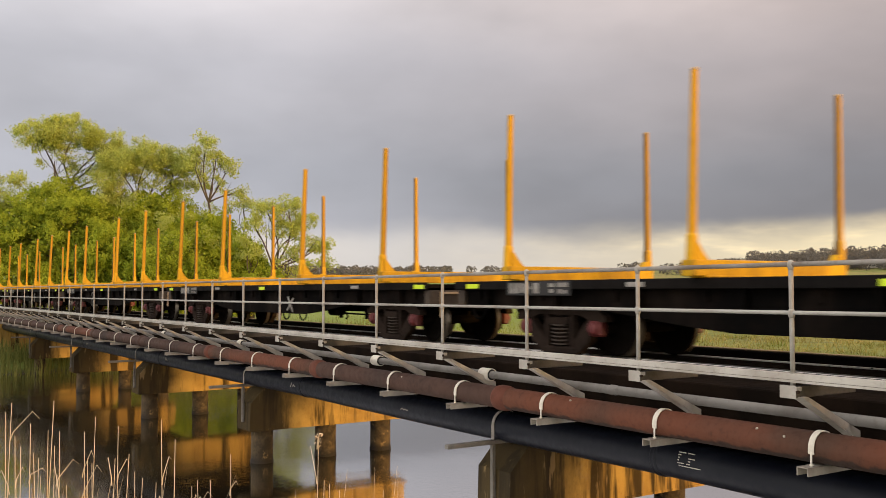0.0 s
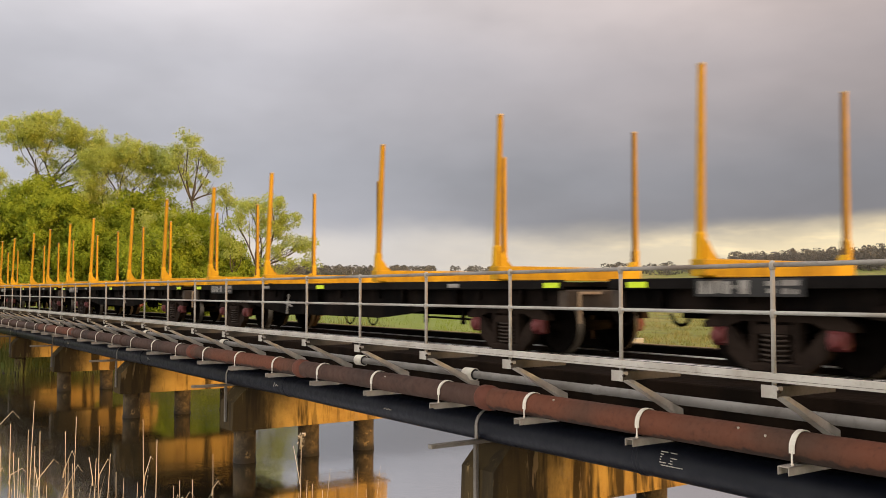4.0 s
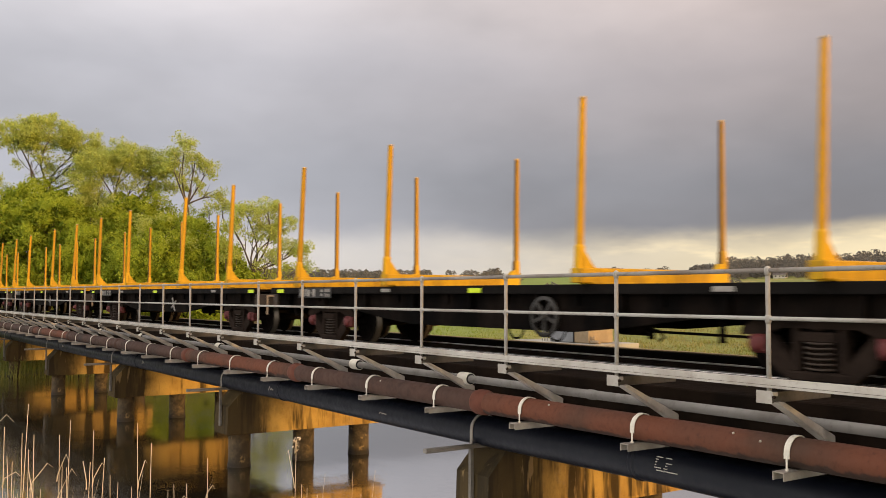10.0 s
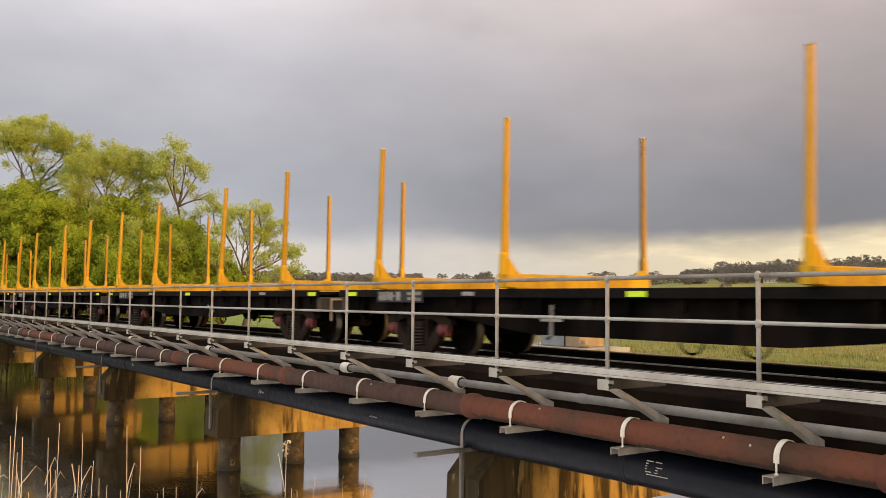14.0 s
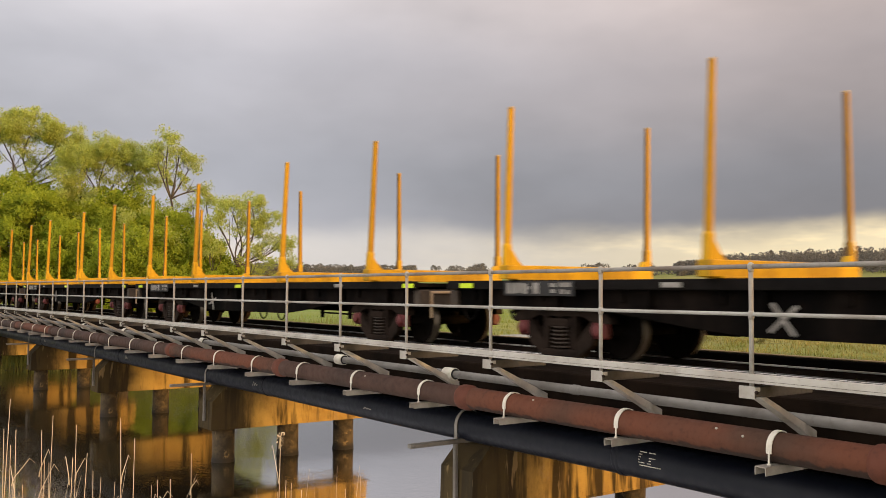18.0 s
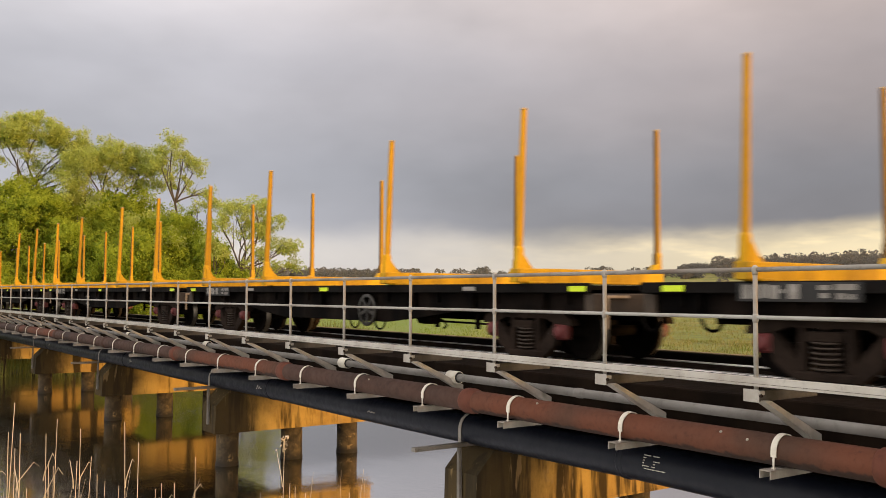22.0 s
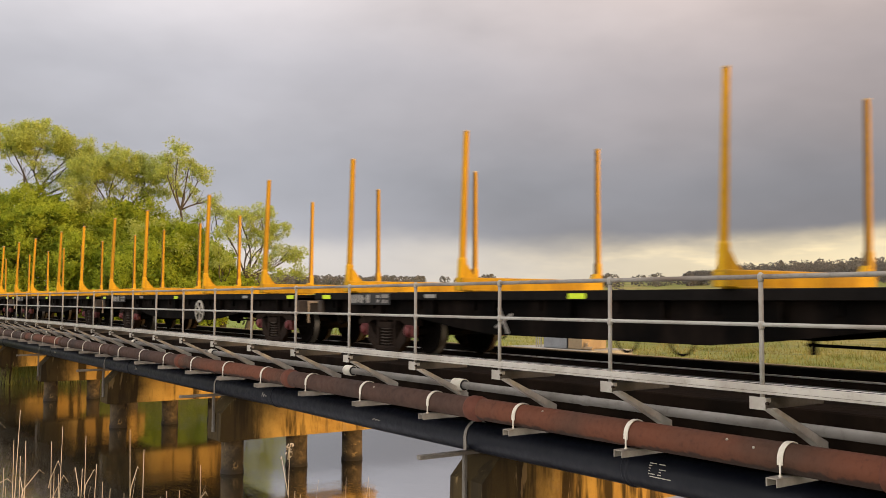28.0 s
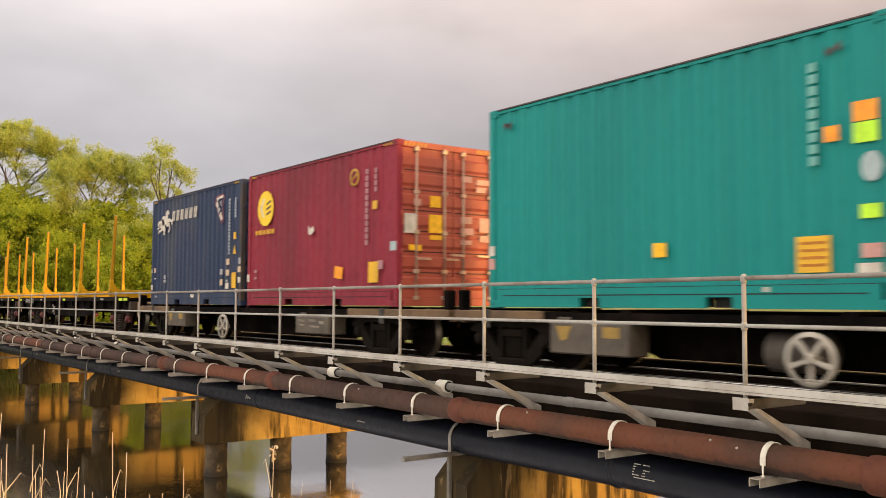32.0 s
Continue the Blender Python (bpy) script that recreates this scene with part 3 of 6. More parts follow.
abut = Shape()
abut.prism([(6.6, -0.6), (6.6, 2.6), (13.0, 2.6), (13.0, -0.6)], "x", -57.2, -55.6)
abut.prism([(6.6, -0.6), (6.6, 2.6), (13.0, 2.6), (13.0, -0.6)], "x", 25.4, 27.0)
tagged(part("abutment", abut, CONCRETE), "brown stained concrete abutment walls", "abutment", kind="structure")

deck_top = thing("bridge_deck", "dark railway bridge deck with girders and timber sleepers", "bridge deck", kind="structure")
for y0, y1 in ((8.36, 8.66), (9.35, 9.60), (10.2, 10.45), (11.3, 11.6)):
    s = Shape()
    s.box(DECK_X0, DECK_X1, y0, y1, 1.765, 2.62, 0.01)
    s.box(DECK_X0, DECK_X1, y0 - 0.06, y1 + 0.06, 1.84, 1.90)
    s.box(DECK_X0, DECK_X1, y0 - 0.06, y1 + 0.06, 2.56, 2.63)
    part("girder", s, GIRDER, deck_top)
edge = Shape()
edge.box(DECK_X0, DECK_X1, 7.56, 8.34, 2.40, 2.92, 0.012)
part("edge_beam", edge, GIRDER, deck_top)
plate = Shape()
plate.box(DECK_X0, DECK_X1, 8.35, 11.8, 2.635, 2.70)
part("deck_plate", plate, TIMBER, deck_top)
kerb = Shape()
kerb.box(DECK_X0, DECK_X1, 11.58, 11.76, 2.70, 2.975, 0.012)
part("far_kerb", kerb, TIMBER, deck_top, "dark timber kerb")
# Pale strip colours in the lit top edge of the kerb.
part("kerb_edge", Shape().box(DECK_X0, DECK_X1, 11.60, 11.74, 2.979, 2.996, 0.004), KERB_EDGE, deck_top, "timber edge coloured pale like a lit top")
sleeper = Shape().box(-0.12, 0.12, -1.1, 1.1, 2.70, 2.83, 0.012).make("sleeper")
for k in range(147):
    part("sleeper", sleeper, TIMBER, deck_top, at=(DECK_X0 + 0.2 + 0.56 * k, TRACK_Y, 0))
for name, y in (("near_rail", TRACK_Y - 0.535), ("far_rail", TRACK_Y + 0.535)):
    ob = thing("railway_rail", "worn steel rail with a bright running surface", "rail", (0, y, 0), "rails of the track", "structure")
    s = Shape()
    for x0, x1 in ((-330.0, 330.0),):
        s.prism([(-0.065, 2.832), (0.065, 2.832), (0.06, 2.845), (0.012, 2.86), (0.012, 2.925), (0.033, 2.934), (0.033, 2.9555), (-0.033, 2.9555), (-0.033, 2.934), (-0.012, 2.925), (-0.012, 2.86), (-0.06, 2.845)], "x", x0, x1)
    part("web", s, RAIL_WEB, ob)
    s = Shape()
    s.prism([(-0.035, 2.956), (-0.032, 2.965), (-0.028, 2.970), (-0.020, 2.973), (-0.010, RAIL_Z), (0.010, RAIL_Z), (0.020, 2.973), (0.028, 2.970), (0.032, 2.965), (0.035, 2.956)], "x", -330, 330)
    part("head", s, STEEL, ob, "bright worn running surface")
bed = Shape()
bed.prism([(7.9, 2.55), (8.4, 2.80), (11.2, 2.80), (11.7, 2.55)], "x", 26.6, 330)
bed.prism([(7.9, 2.55), (8.4, 2.80), (11.2, 2.80), (11.7, 2.55)], "x", -330, -56.2)
tagged(part("ballast", bed, PAD), "grey-brown railway ballast", "ballast", kind="structure")

# ---- side walkway with its railing ----
COUNT = 29
walkway = thing("side_walkway", "narrow service walkway on grey steel brackets", "walkway", (0, POST_Y, 0))
s = Shape()
s.prism([(-0.028, 3.118), (0.05, 3.118), (0.05, 3.126), (-0.02, 3.126), (-0.02, 3.184), (0.05, 3.184), (0.05, 3.192), (-0.028, 3.192)], "x", DECK_X0, 25.4)
part("stringer", s, GALV, walkway, "pale grey steel channel along the edge")
# Thin dark strip paints a shading line on the channel's face.
part("seam", Shape().box(DECK_X0, 25.4, -0.0305, -0.027, 3.139, 3.142), ARM, walkway, "dark strip painted as a shading line along the channel")
plank = Shape().box(-1.2, 1.2, -0.105, 0.105, 0, 0.04, 0.006).make("plank")
for k in range(-9, 25):
    for j, y in enumerate((0.17,)):
        part("plank", plank, TIMBER, walkway, at=(1.9 - 2.41 * k - 0.3 * j, y, 3.135))
arm = Shape()
arm.box(-0.045, 0.045, -0.03, 0.82, 2.99, 3.085, 0.006)
arm = arm.make("arm")
end_plate = Shape().box(-0.105, 0.05, -0.042, -0.034, 2.985, 3.092, 0.002).make("end_plate")
brace = Shape()
brace.prism([(-0.01, 3.0), (0.07, 3.0), (0.80, 2.66), (0.80, 2.56)], "x", 0.0, 0.09)
brace.prism([(-0.012, 2.995), (0.0, 3.0), (0.79, 2.60), (0.79, 2.585)], "x", -0.004, 0.094)
brace = brace.make("brace")
nut = Shape().tube([(0.075, -0.035, 3.045), (0.075, -0.058, 3.045)], 0.014, 6).make("bolt")
for k in range(-17, COUNT):
    x = POST_X - k * POST_STEP
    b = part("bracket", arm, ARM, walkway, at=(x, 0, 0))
    part("end_plate", end_plate, GALV, b)
    part("brace", brace, GALV, b)
    part("bolt", nut, RAIL_WEB, b)

railing = thing("handrail", "pale grey tubular steel railing with two rails", "railing", (0, POST_Y - 0.005, 0))


def rail_z(x):
    return 4.085 + 0.0012 * max(0.0, x + 20)


xs_rail = [25.3, 12.0, 3.0, -2.0, -7.0, -12.0, -17.0, -25.0, -35.0, -45.0, -56.0]
part("top_rail", Shape().tube([(x, 0, rail_z(x)) for x in xs_rail], 0.021, 12), TOP_TUBE, railing)
part("mid_rail", Shape().tube([(x, 0, rail_z(x) - 0.405) for x in xs_rail], 0.0175, 12), RAIL_TUBE, railing)
post = Shape()
post.tube([(0, 0, 3.03), (0, 0, 4.09)], 0.0205, 12)
post = post.make("post")
ball = Shape()
ball.tube([(0, 0, -0.045), (0, 0, -0.03), (0, 0, -0.01), (0, 0, 0.012), (0, 0, 0.03), (0, 0, 0.038)], [0.021, 0.027, 0.030, 0.029, 0.021, 0.006], 12)
ball = ball.make("ball_joint")
foot = Shape().box(-0.06, 0.06, -0.035, 0.035, 3.03, 3.066, 0.004).make("foot")
for k in range(-17, COUNT):
    x = POST_X - k * POST_STEP
    p = part("post", post, RAIL_TUBE, railing, at=(x, 0, rail_z(x) - 4.085))
    part("ball_joint", ball, RAIL_TUBE, p, at=(0, 0, 4.085))
    part("ball_joint", ball, RAIL_TUBE, p, at=(0, 0, 3.68))
    part("foot", foot, GALV, p)

# ---- pipes ----
PIPE_Y, PIPE_Z, PIPE_R = 7.01, 2.552, 0.134
red = thing("rusty_pipe", "rust-red iron water pipe clamped to steel channels", "pipe", (0, PIPE_Y, PIPE_Z))
joints = [25.2, 19.5, 13.8, 8.0, 2.2, -3.86, -9.25, -14.5, -19.9, -25.3, -30.7, -36.1, -41.5, -46.9, -54.0]
for k, (a, b) in enumerate(zip(joints, joints[1:])):
    s = Shape()
    s.tube([(a, 0, 0), (b + 0.12, 0, 0)], PIPE_R, 28, False)
    part("pipe_length", s, RUST_DARK_LOW if k < 6 or k in (7, 10) else RUST_BROWN, red)
    s = Shape()
    s.tube([(b + 0.20, 0, 0), (b + 0.16, 0, 0), (b + 0.12, 0, 0), (b, 0, 0), (b - 0.03, 0, 0), (b - 0.05, 0, 0)], [0.135, 0.150, 0.158, 0.158, 0.150, 0.136], 28, False)
    part("socket", s, RUST if k < 8 else RUST_BROWN, red, "bell-shaped pipe joint")
channel = Shape()
channel.box(-0.055, 0.055, -0.24, 0.60, -0.150, -0.142)
channel.box(-0.055, -0.047, -0.24, 0.60, -0.215, -0.142)
channel.box(0.047, 0.055, -0.24, 0.60, -0.215, -0.142)
channel = channel.make("channel")
clamp = Shape()
N_ARC = 14
arc = [(-math.cos(t) * 0.141, math.sin(t) * 0.141) for t in [math.pi * k / N_ARC for k in range(N_ARC + 1)]]
outer = [(-math.cos(t) * 0.149, math.sin(t) * 0.149) for t in [math.pi * k / N_ARC for k in range(N_ARC + 1)]]
clamp.prism([(-0.141, -0.04)] + arc + [(0.141, -0.04), (0.149, -0.04)] + outer[::-1] + [(-0.149, -0.04)], "x", -0.027, 0.027)
clamp.tube([(0, -0.145, -0.02), (0, -0.145, -0.21)], 0.009, 8)
clamp.tube([(0, 0.145, -0.02), (0, 0.145, -0.21)], 0.009, 8)
clamp.tube([(0, -0.145, -0.138), (0, -0.145, -0.126)], 0.018, 6)
clamp = clamp.make("clamp")
for k in range(-16, COUNT):
    x = POST_X - k * POST_STEP + 0.02
    c = part("channel", channel, GALV, red, "pale galvanised channel", at=(x, 0, 0))
    part("clamp", clamp, CREAM, c, "pale strap clamp with threaded rod", at=(0.02, 0, 0))
for x, z, y in ((-5.05, 0.07, -0.118), (-7.85, 0.105, -0.09), (-5.35, 0.10, -0.093), (-2.0, 0.05, -0.125), (-11.5, 0.09, -0.103)):
    part("splash", Shape().tube([(x, y, z), (x + 0.004, y - 0.006, z)], [0.014, 0.008], 7), WHITE, red, "white bird splash")

BIG_Y, BIG_Z, BIG_R = 8.0, 1.985, 0.212
big = thing("black_pipe", "large black plastic pipe strapped along the bridge piers", "pipe", (0, BIG_Y, BIG_Z))
joints = [25.3, 14.0, 4.0, -7.45, -16.95, -26.5, -36.0, -45.5, -56.0]
for a, b in zip(joints, joints[1:]):
    sag = [(a + (b - a) * k / 10, 0, -0.02 * math.sin(math.pi * k / 10)) for k in range(11)]
    part("pipe_length", Shape().tube(sag, BIG_R, 32, False), BLACK_PE, big)
    s = Shape()
    s.tube([(b + 0.05, 0, 0), (b + 0.03, 0, 0), (b + 0.012, 0, 0), (b - 0.012, 0, 0), (b - 0.03, 0, 0), (b - 0.05, 0, 0)], [0.212, 0.226, 0.219, 0.219, 0.226, 0.212], 32, False)
    part("weld_bead", s, BLACK_PE, big)
strap = Shape()
arc = [(-math.cos(t) * 0.214, math.sin(t) * 0.214) for t in [math.pi * k / N_ARC for k in range(N_ARC + 1)]]
outer = [(-math.cos(t) * 0.222, math.sin(t) * 0.222) for t in [math.pi * k / N_ARC for k in range(N_ARC + 1)]]
strap.prism([(-0.27, -0.20), (-0.214, -0.20)] + arc + [(0.214, -0.20), (0.222, -0.20)] + outer[::-1] + [(-0.222, -0.19), (-0.27, -0.19)], "x", -0.03, 0.03)
strap = strap.make("strap")
for x in PIER_X:
    part("strap", strap, GALV, big, "grey steel pipe strap", at=(x - 0.35, 0, 0))


def print_line(x0, x1, tilt, size, owner):
    """A row of small pale dashes on the round of the large pipe."""
    s, x = Shape(), x0
    while x < x1:
        step = random.uniform(0.005, 0.014)
        t = radians(tilt)
        for h in (0.0,):
            c, d = math.cos(t), math.sin(t)
            y, z = -c * 0.2135, d * 0.2135
            s.box(x, min(x1, x + step), y - 0.002, y + 0.002, z, z + size)
        x += step + random.uniform(0.003, 0.007)
    part("print", s, CREAM, owner, "tiny pale printed marks")


for k, (a, b) in enumerate(((-7.08, -6.985), (-7.08, -7.04), (-7.08, -7.05), (-7.08, -7.06), (-7.08, -6.99), (-7.06, -6.76))):
    print_line(a, b, 34 - 8.0 * k, 0.010, big)
for k, a, b in ((0, -6.95, -6.86), (2, -6.93, -6.84), (3, -6.93, -6.90), (4, -6.95, -6.90)):
    print_line(a, b, 34 - 8.0 * k, 0.010, big)
for x0, tall in ((-17.35, 0.10), (-25.8, 0.12), (-35.4, 0.10), (-13.0, 0.03)):
    zig = [(x0 + 0.045 * k, -0.2125 + 0.004 * (k % 2), -0.03 + tall * (0.9 - 0.12 * k if k % 2 else 0.05 * k)) for k in range(6)]
    part("chalk_mark", Shape().tube(zig, 0.009, 5), WHITE, big, "white chalk scribble")

grey = thing("grey_conduit", "light grey plastic conduit with cream sleeves", "pipe", (0, 7.38, 2.765))
for a, b in ((25.3, -9.9), (-9.9, -28.0), (-28.0, -56.0)):
    part("pipe_length", Shape().tube([(a, 0, 0), (b, 0, 0)], 0.050, 18, False), GREY_PVC, grey)
for x in (-2.5, -7.7, -16.2, -21.8, -27.0, -33.0):
    part("coupling", Shape().tube([(x, 0, 0), (x + 0.02, 0, 0), (x + 0.10, 0, 0), (x + 0.12, 0, 0)], [0.051, 0.058, 0.058, 0.051], 18, False), GREY_PVC, grey)
round_end = lambda r, n=26: [(r * math.cos(2 * math.pi * k / n), r * math.sin(2 * math.pi * k / n)) for k in range(n)]
for x in (-10.16, -13.15, -19.1, -24.6, -28.6, -34.6):
    cup = part("sleeve", Shape().prism(round_end(0.082), "x", x, x + 0.215), CREAM, grey, "cream joint sleeve")
    # Dark disc paints the shade in the sleeve's open end.
    part("mouth", Shape().prism(round_end(0.072), "x", x + 0.2152, x + 0.2175), DARK, cup, "dark disc painted as the sleeve's shaded open end")



# ---- small weeds in the joints of the deck edge ----
WEEDS = [(-11.1, 9.0), (-8.75, 9.05), (-6.75, 8.95), (-6.35, 9.1), (-5.15, 9.0), (-14.6, 9.05), (-3.9, 9.02)]


def weed(x, y, seed):
    random.seed(seed)
    w = thing("deck_weed", "small dry weed growing on the bridge deck", "weed", (x, y, 2.70), "weeds on the deck edge")
    for k in range(random.randint(5, 8)):
        t = random.uniform(0, 2 * math.pi)
        out, tall = random.uniform(0.02, 0.09), random.uniform(0.14, 0.32)
        s = Shape()
        s.tube([(0, 0, 0), (0.4 * out * math.cos(t), 0.4 * out * math.sin(t), 0.6 * tall), (out * math.cos(t), out * math.sin(t), tall)], [0.004, 0.003, 0.001], 5, False)
        part("stalk", s, REED_GREEN, w)


for k, (x, y) in enumerate(WEEDS):
    weed(x, y, 60 + k)


# ---- train ----
# speed of the train at some times, and how far it still has to roll until 31 s
SPEED_T = [0, 4, 9, 14, 19, 23, 28, 31, 32]
SPEED = [6.737, 6.769, 6.880, 6.839, 6.769, 6.703, 6.396, 6.290, 6.290]
_grid = np.linspace(0, 32, 641)
_v = np.interp(_grid, SPEED_T, SPEED)
_gone = np.concatenate([[0], np.cumsum((_v[1:] + _v[:-1]) / 2 * 0.05)])
AT_31 = float(np.interp(31, _grid, _gone))


def to_go(t):
    return AT_31 - float(np.interp(t, _grid, _gone)) + float(np.interp(t, (0, 3, 7, 13, 19, 22, 25, 28, 31), (0.0, -0.01, -0.05, -0.05, -0.03, -0.01, 0.10, -0.03, 0.0)))


WHEEL_R = 0.40
rolling = []     # (thing, place at 31 s)
spinning = []    # wheelsets

wheelset_mesh = Shape()
wheelset_mesh.tube([(0, -0.86, 0), (0, 0.86, 0)], 0.075, 12)
for sgn in (-1, 1):
    prof = [(0.50, 0.09), (0.515, 0.14), (0.545, 0.31), (0.50, 0.345), (0.495, 0.425), (0.52, 0.425), (0.535, WHEEL_R), (0.62, WHEEL_R - 0.004), (0.625, 0.345), (0.585, 0.32), (0.575, 0.14), (0.62, 0.11), (0.62, 0.075)]
    wheelset_mesh.lathe([(sgn * y, r) for y, r in prof], (0, 0, 0), 32)
    for a in range(3):
        t = 2 * math.pi * a / 3
        wheelset_mesh.tube([(0.25 * math.cos(t), sgn * 0.555, 0.25 * math.sin(t)), (0.25 * math.cos(t), sgn * 0.585, 0.25 * math.sin(t))], 0.03, 8)
wheelset_mesh = wheelset_mesh.make("wheelset")
wheelset_mesh.materials.append(WHEEL)
wheelset_mesh.materials.append(TREAD)
for face in wheelset_mesh.polygons:
    if math.hypot(face.center.x, face.center.z) > 0.37 and 0.525 < abs(face.center.y) < 0.63:
        face.material_index = 1

frame_mesh = Shape()
for sg in (-1, 1):
    # top chord to the axle box, thick diagonal, upright column; the gaps between them stay open
    frame_mesh.prism([(sg * 0.0, 0.80), (sg * 0.50, 0.80), (sg * 0.95, 0.735), (sg * 1.10, 0.65), (sg * 1.12, 0.56), (sg * 0.74, 0.58), (sg * 0.52, 0.66), (sg * 0.0, 0.66)], "y", -0.07, 0.07)
    frame_mesh.prism([(sg * 0.98, 0.575), (sg * 0.70, 0.595), (sg * 0.31, 0.20), (sg * 0.31, 0.03), (sg * 0.44, 0.04), (sg * 0.72, 0.24), (sg * 0.76, 0.40)], "y", -0.06, 0.06)
    frame_mesh.box(min(sg * 0.27, sg * 0.36), max(sg * 0.27, sg * 0.36), -0.075, 0.075, 0.14, 0.67, 0.01)
frame_mesh.box(-0.42, 0.42, -0.085, 0.085, 0.02, 0.145, 0.025)
frame_mesh.lathe([(-0.082, 0.001), (-0.085, 0.05), (-0.085, 0.085), (-0.07, 0.10)], (0, 0, 0.73), 14)
BOGIE_BASE, BX, BZ = 0.74, 0.857, 0.87


def squeezed(shape):
    shape.v = [(x * BX, y, z * BZ) for x, y, z in shape.v]
    return shape


frame_mesh = squeezed(frame_mesh).make("side_frame")
spring_mesh = Shape()
for x in (-0.13, 0.0, 0.13):
    rows = []
    for k in range(13):
        z = 0.15 + 0.36 * k / 12
        rows += [(x, 0, z)]
    spring_mesh.tube(rows, [0.068 if k % 2 else 0.045 for k in range(13)], 10)
spring_mesh.box(-0.25, 0.25, -0.09, 0.09, 0.50, 0.62, 0.01)
spring_mesh = squeezed(spring_mesh).make("spring_nest")
leaf_plate = squeezed(Shape().tube([(-0.19, -0.05, 0.185), (-0.14, -0.08, 0.178), (0.0, -0.095, 0.172), (0.14, -0.08, 0.178), (0.19, -0.05, 0.185)], 0.014, 8)).make("spring_coil")
bearing_mesh = Shape()
bearing_mesh.box(-0.13, 0.13, -0.08, 0.07, 0.33, 0.59, 0.03)
bearing_mesh.lathe([(-0.13, 0.001), (-0.13, 0.07), (-0.12, 0.095), (-0.06, 0.10)], (0, 0, 0.46), 14)
bearing_mesh = squeezed(bearing_mesh).make("bearing")
beam_mesh = Shape()
beam_mesh.box(-0.20, 0.20, -0.95, 0.95, 0.50, 0.70, 0.02)
beam_mesh.box(-0.75, -0.62, -0.8, 0.8, 0.36, 0.46, 0.01)
beam_mesh.box(0.62, 0.75, -0.8, 0.8, 0.36, 0.46, 0.01)
beam_mesh = squeezed(beam_mesh).make("bogie_beam")
shoe_mesh = Shape()
for sg in (-1, 1):
    shoe_mesh.prism([(sg * 0.36, 0.30), (sg * 0.42, 0.30), (sg * 0.46, 0.62), (sg * 0.38, 0.62)], "y", -0.60, -0.50)
    shoe_mesh.prism([(sg * 0.36, 0.30), (sg * 0.42, 0.30), (sg * 0.46, 0.62), (sg * 0.38, 0.62)], "y", 0.50, 0.60)
shoe_mesh.box(-0.44, -0.40, -0.6, 0.6, 0.42, 0.48)
shoe_mesh.box(0.40, 0.44, -0.6, 0.6, 0.42, 0.48)
shoe_mesh.box(-0.42, 0.42, -0.03, 0.03, 0.43, 0.47)
shoe_mesh = squeezed(shoe_mesh).make("brake_gear")
frame_dark, spring_dark, bearing_dark = frame_mesh.copy(), spring_mesh.copy(), bearing_mesh.copy()


def bogie(parent, x, bearing=BEARING, cast=SIDE_FRAME):
    b = part("bogie", beam_mesh, BOGIE, parent, "grimy three-piece bogie", at=(x, 0, 0))
    for y in (-0.97, 0.97):
        turn = Matrix.Translation((0, y, 0)) @ (Matrix.Identity(4) if y < 0 else Matrix.Rotation(math.pi, 4, "Z"))
        part("side_frame", frame_mesh if cast is SIDE_FRAME else frame_dark, cast, b, at=turn)
        part("spring_nest", spring_mesh if cast is SIDE_FRAME else spring_dark, cast, b, at=turn)
        if y < 0 and cast is SIDE_FRAME:
            for k in range(6):
                part("spring_coil", leaf_plate, SPRING, b, at=(0, y, 0.054 * k))
        for dx in (-BOGIE_BASE, BOGIE_BASE):
            part("bearing", bearing_mesh if bearing is BEARING else bearing_dark, bearing, b, "red painted axle bearing" if bearing is BEARING else "", at=Matrix.Translation((dx, y, 0)) @ (Matrix.Identity(4) if y < 0 else Matrix.Rotation(math.pi, 4, "Z")))
    part("brake_gear", shoe_mesh, BOGIE, b)
    for dx in (-BOGIE_BASE, BOGIE_BASE):
        w = part("wheelset", wheelset_mesh, WHEEL, b, at=(dx, 0, WHEEL_R))
        spinning.append((w, dx))
    return b


coupler_mesh = Shape()
coupler_mesh.box(-0.42, 0.30, -0.09, 0.09, 0.66, 0.82, 0.02)
coupler_mesh.prism([(0.30, -0.16), (0.52, -0.14), (0.60, 0.02), (0.46, 0.16), (0.30, 0.13)], "z", 0.62, 0.86)
coupler_mesh = coupler_mesh.make("coupler")
hose_mesh = Shape()
hose_mesh.tube([(0, 0, 0.62), (0.04, 0, 0.50), (0.12, 0, 0.40), (0.22, 0, 0.38), (0.32, 0, 0.42), (0.40, 0, 0.54)], 0.024, 8)
hose_mesh = hose_mesh.make("air_hose")
loop_mesh = Shape()
loop_mesh.tube([(0.19 * math.cos(t), 0, 0.19 * math.sin(t)) for t in [math.pi + math.pi * k / 10 for k in range(11)]], 0.016, 6)
loop_mesh = loop_mesh.make("pipe_loop")

bolster_mesh = Shape()
bolster_mesh.box(-0.10, 0.10, -1.47, 1.50, 1.075, 1.27, 0.012)
bolster_mesh.box(-0.13, 0.13, -1.3, 1.3, 1.062, 1.09, 0.006)
bolster_mesh.prism([(-1.40, 1.25), (-1.40, 1.49), (-1.34, 1.47), (-1.24, 1.34), (-1.16, 1.27)], "x", -0.06, 0.06)
bolster_mesh.prism([(1.43, 1.25), (1.43, 1.39), (1.38, 1.38), (1.33, 1.31), (1.29, 1.27)], "x", -0.05, 0.05)
bolster_mesh = bolster_mesh.make("bolster")
wear_mesh = Shape().box(-0.05, 0.05, -0.95, 0.95, 1.271, 1.276, 0.002).make("wear_strip")
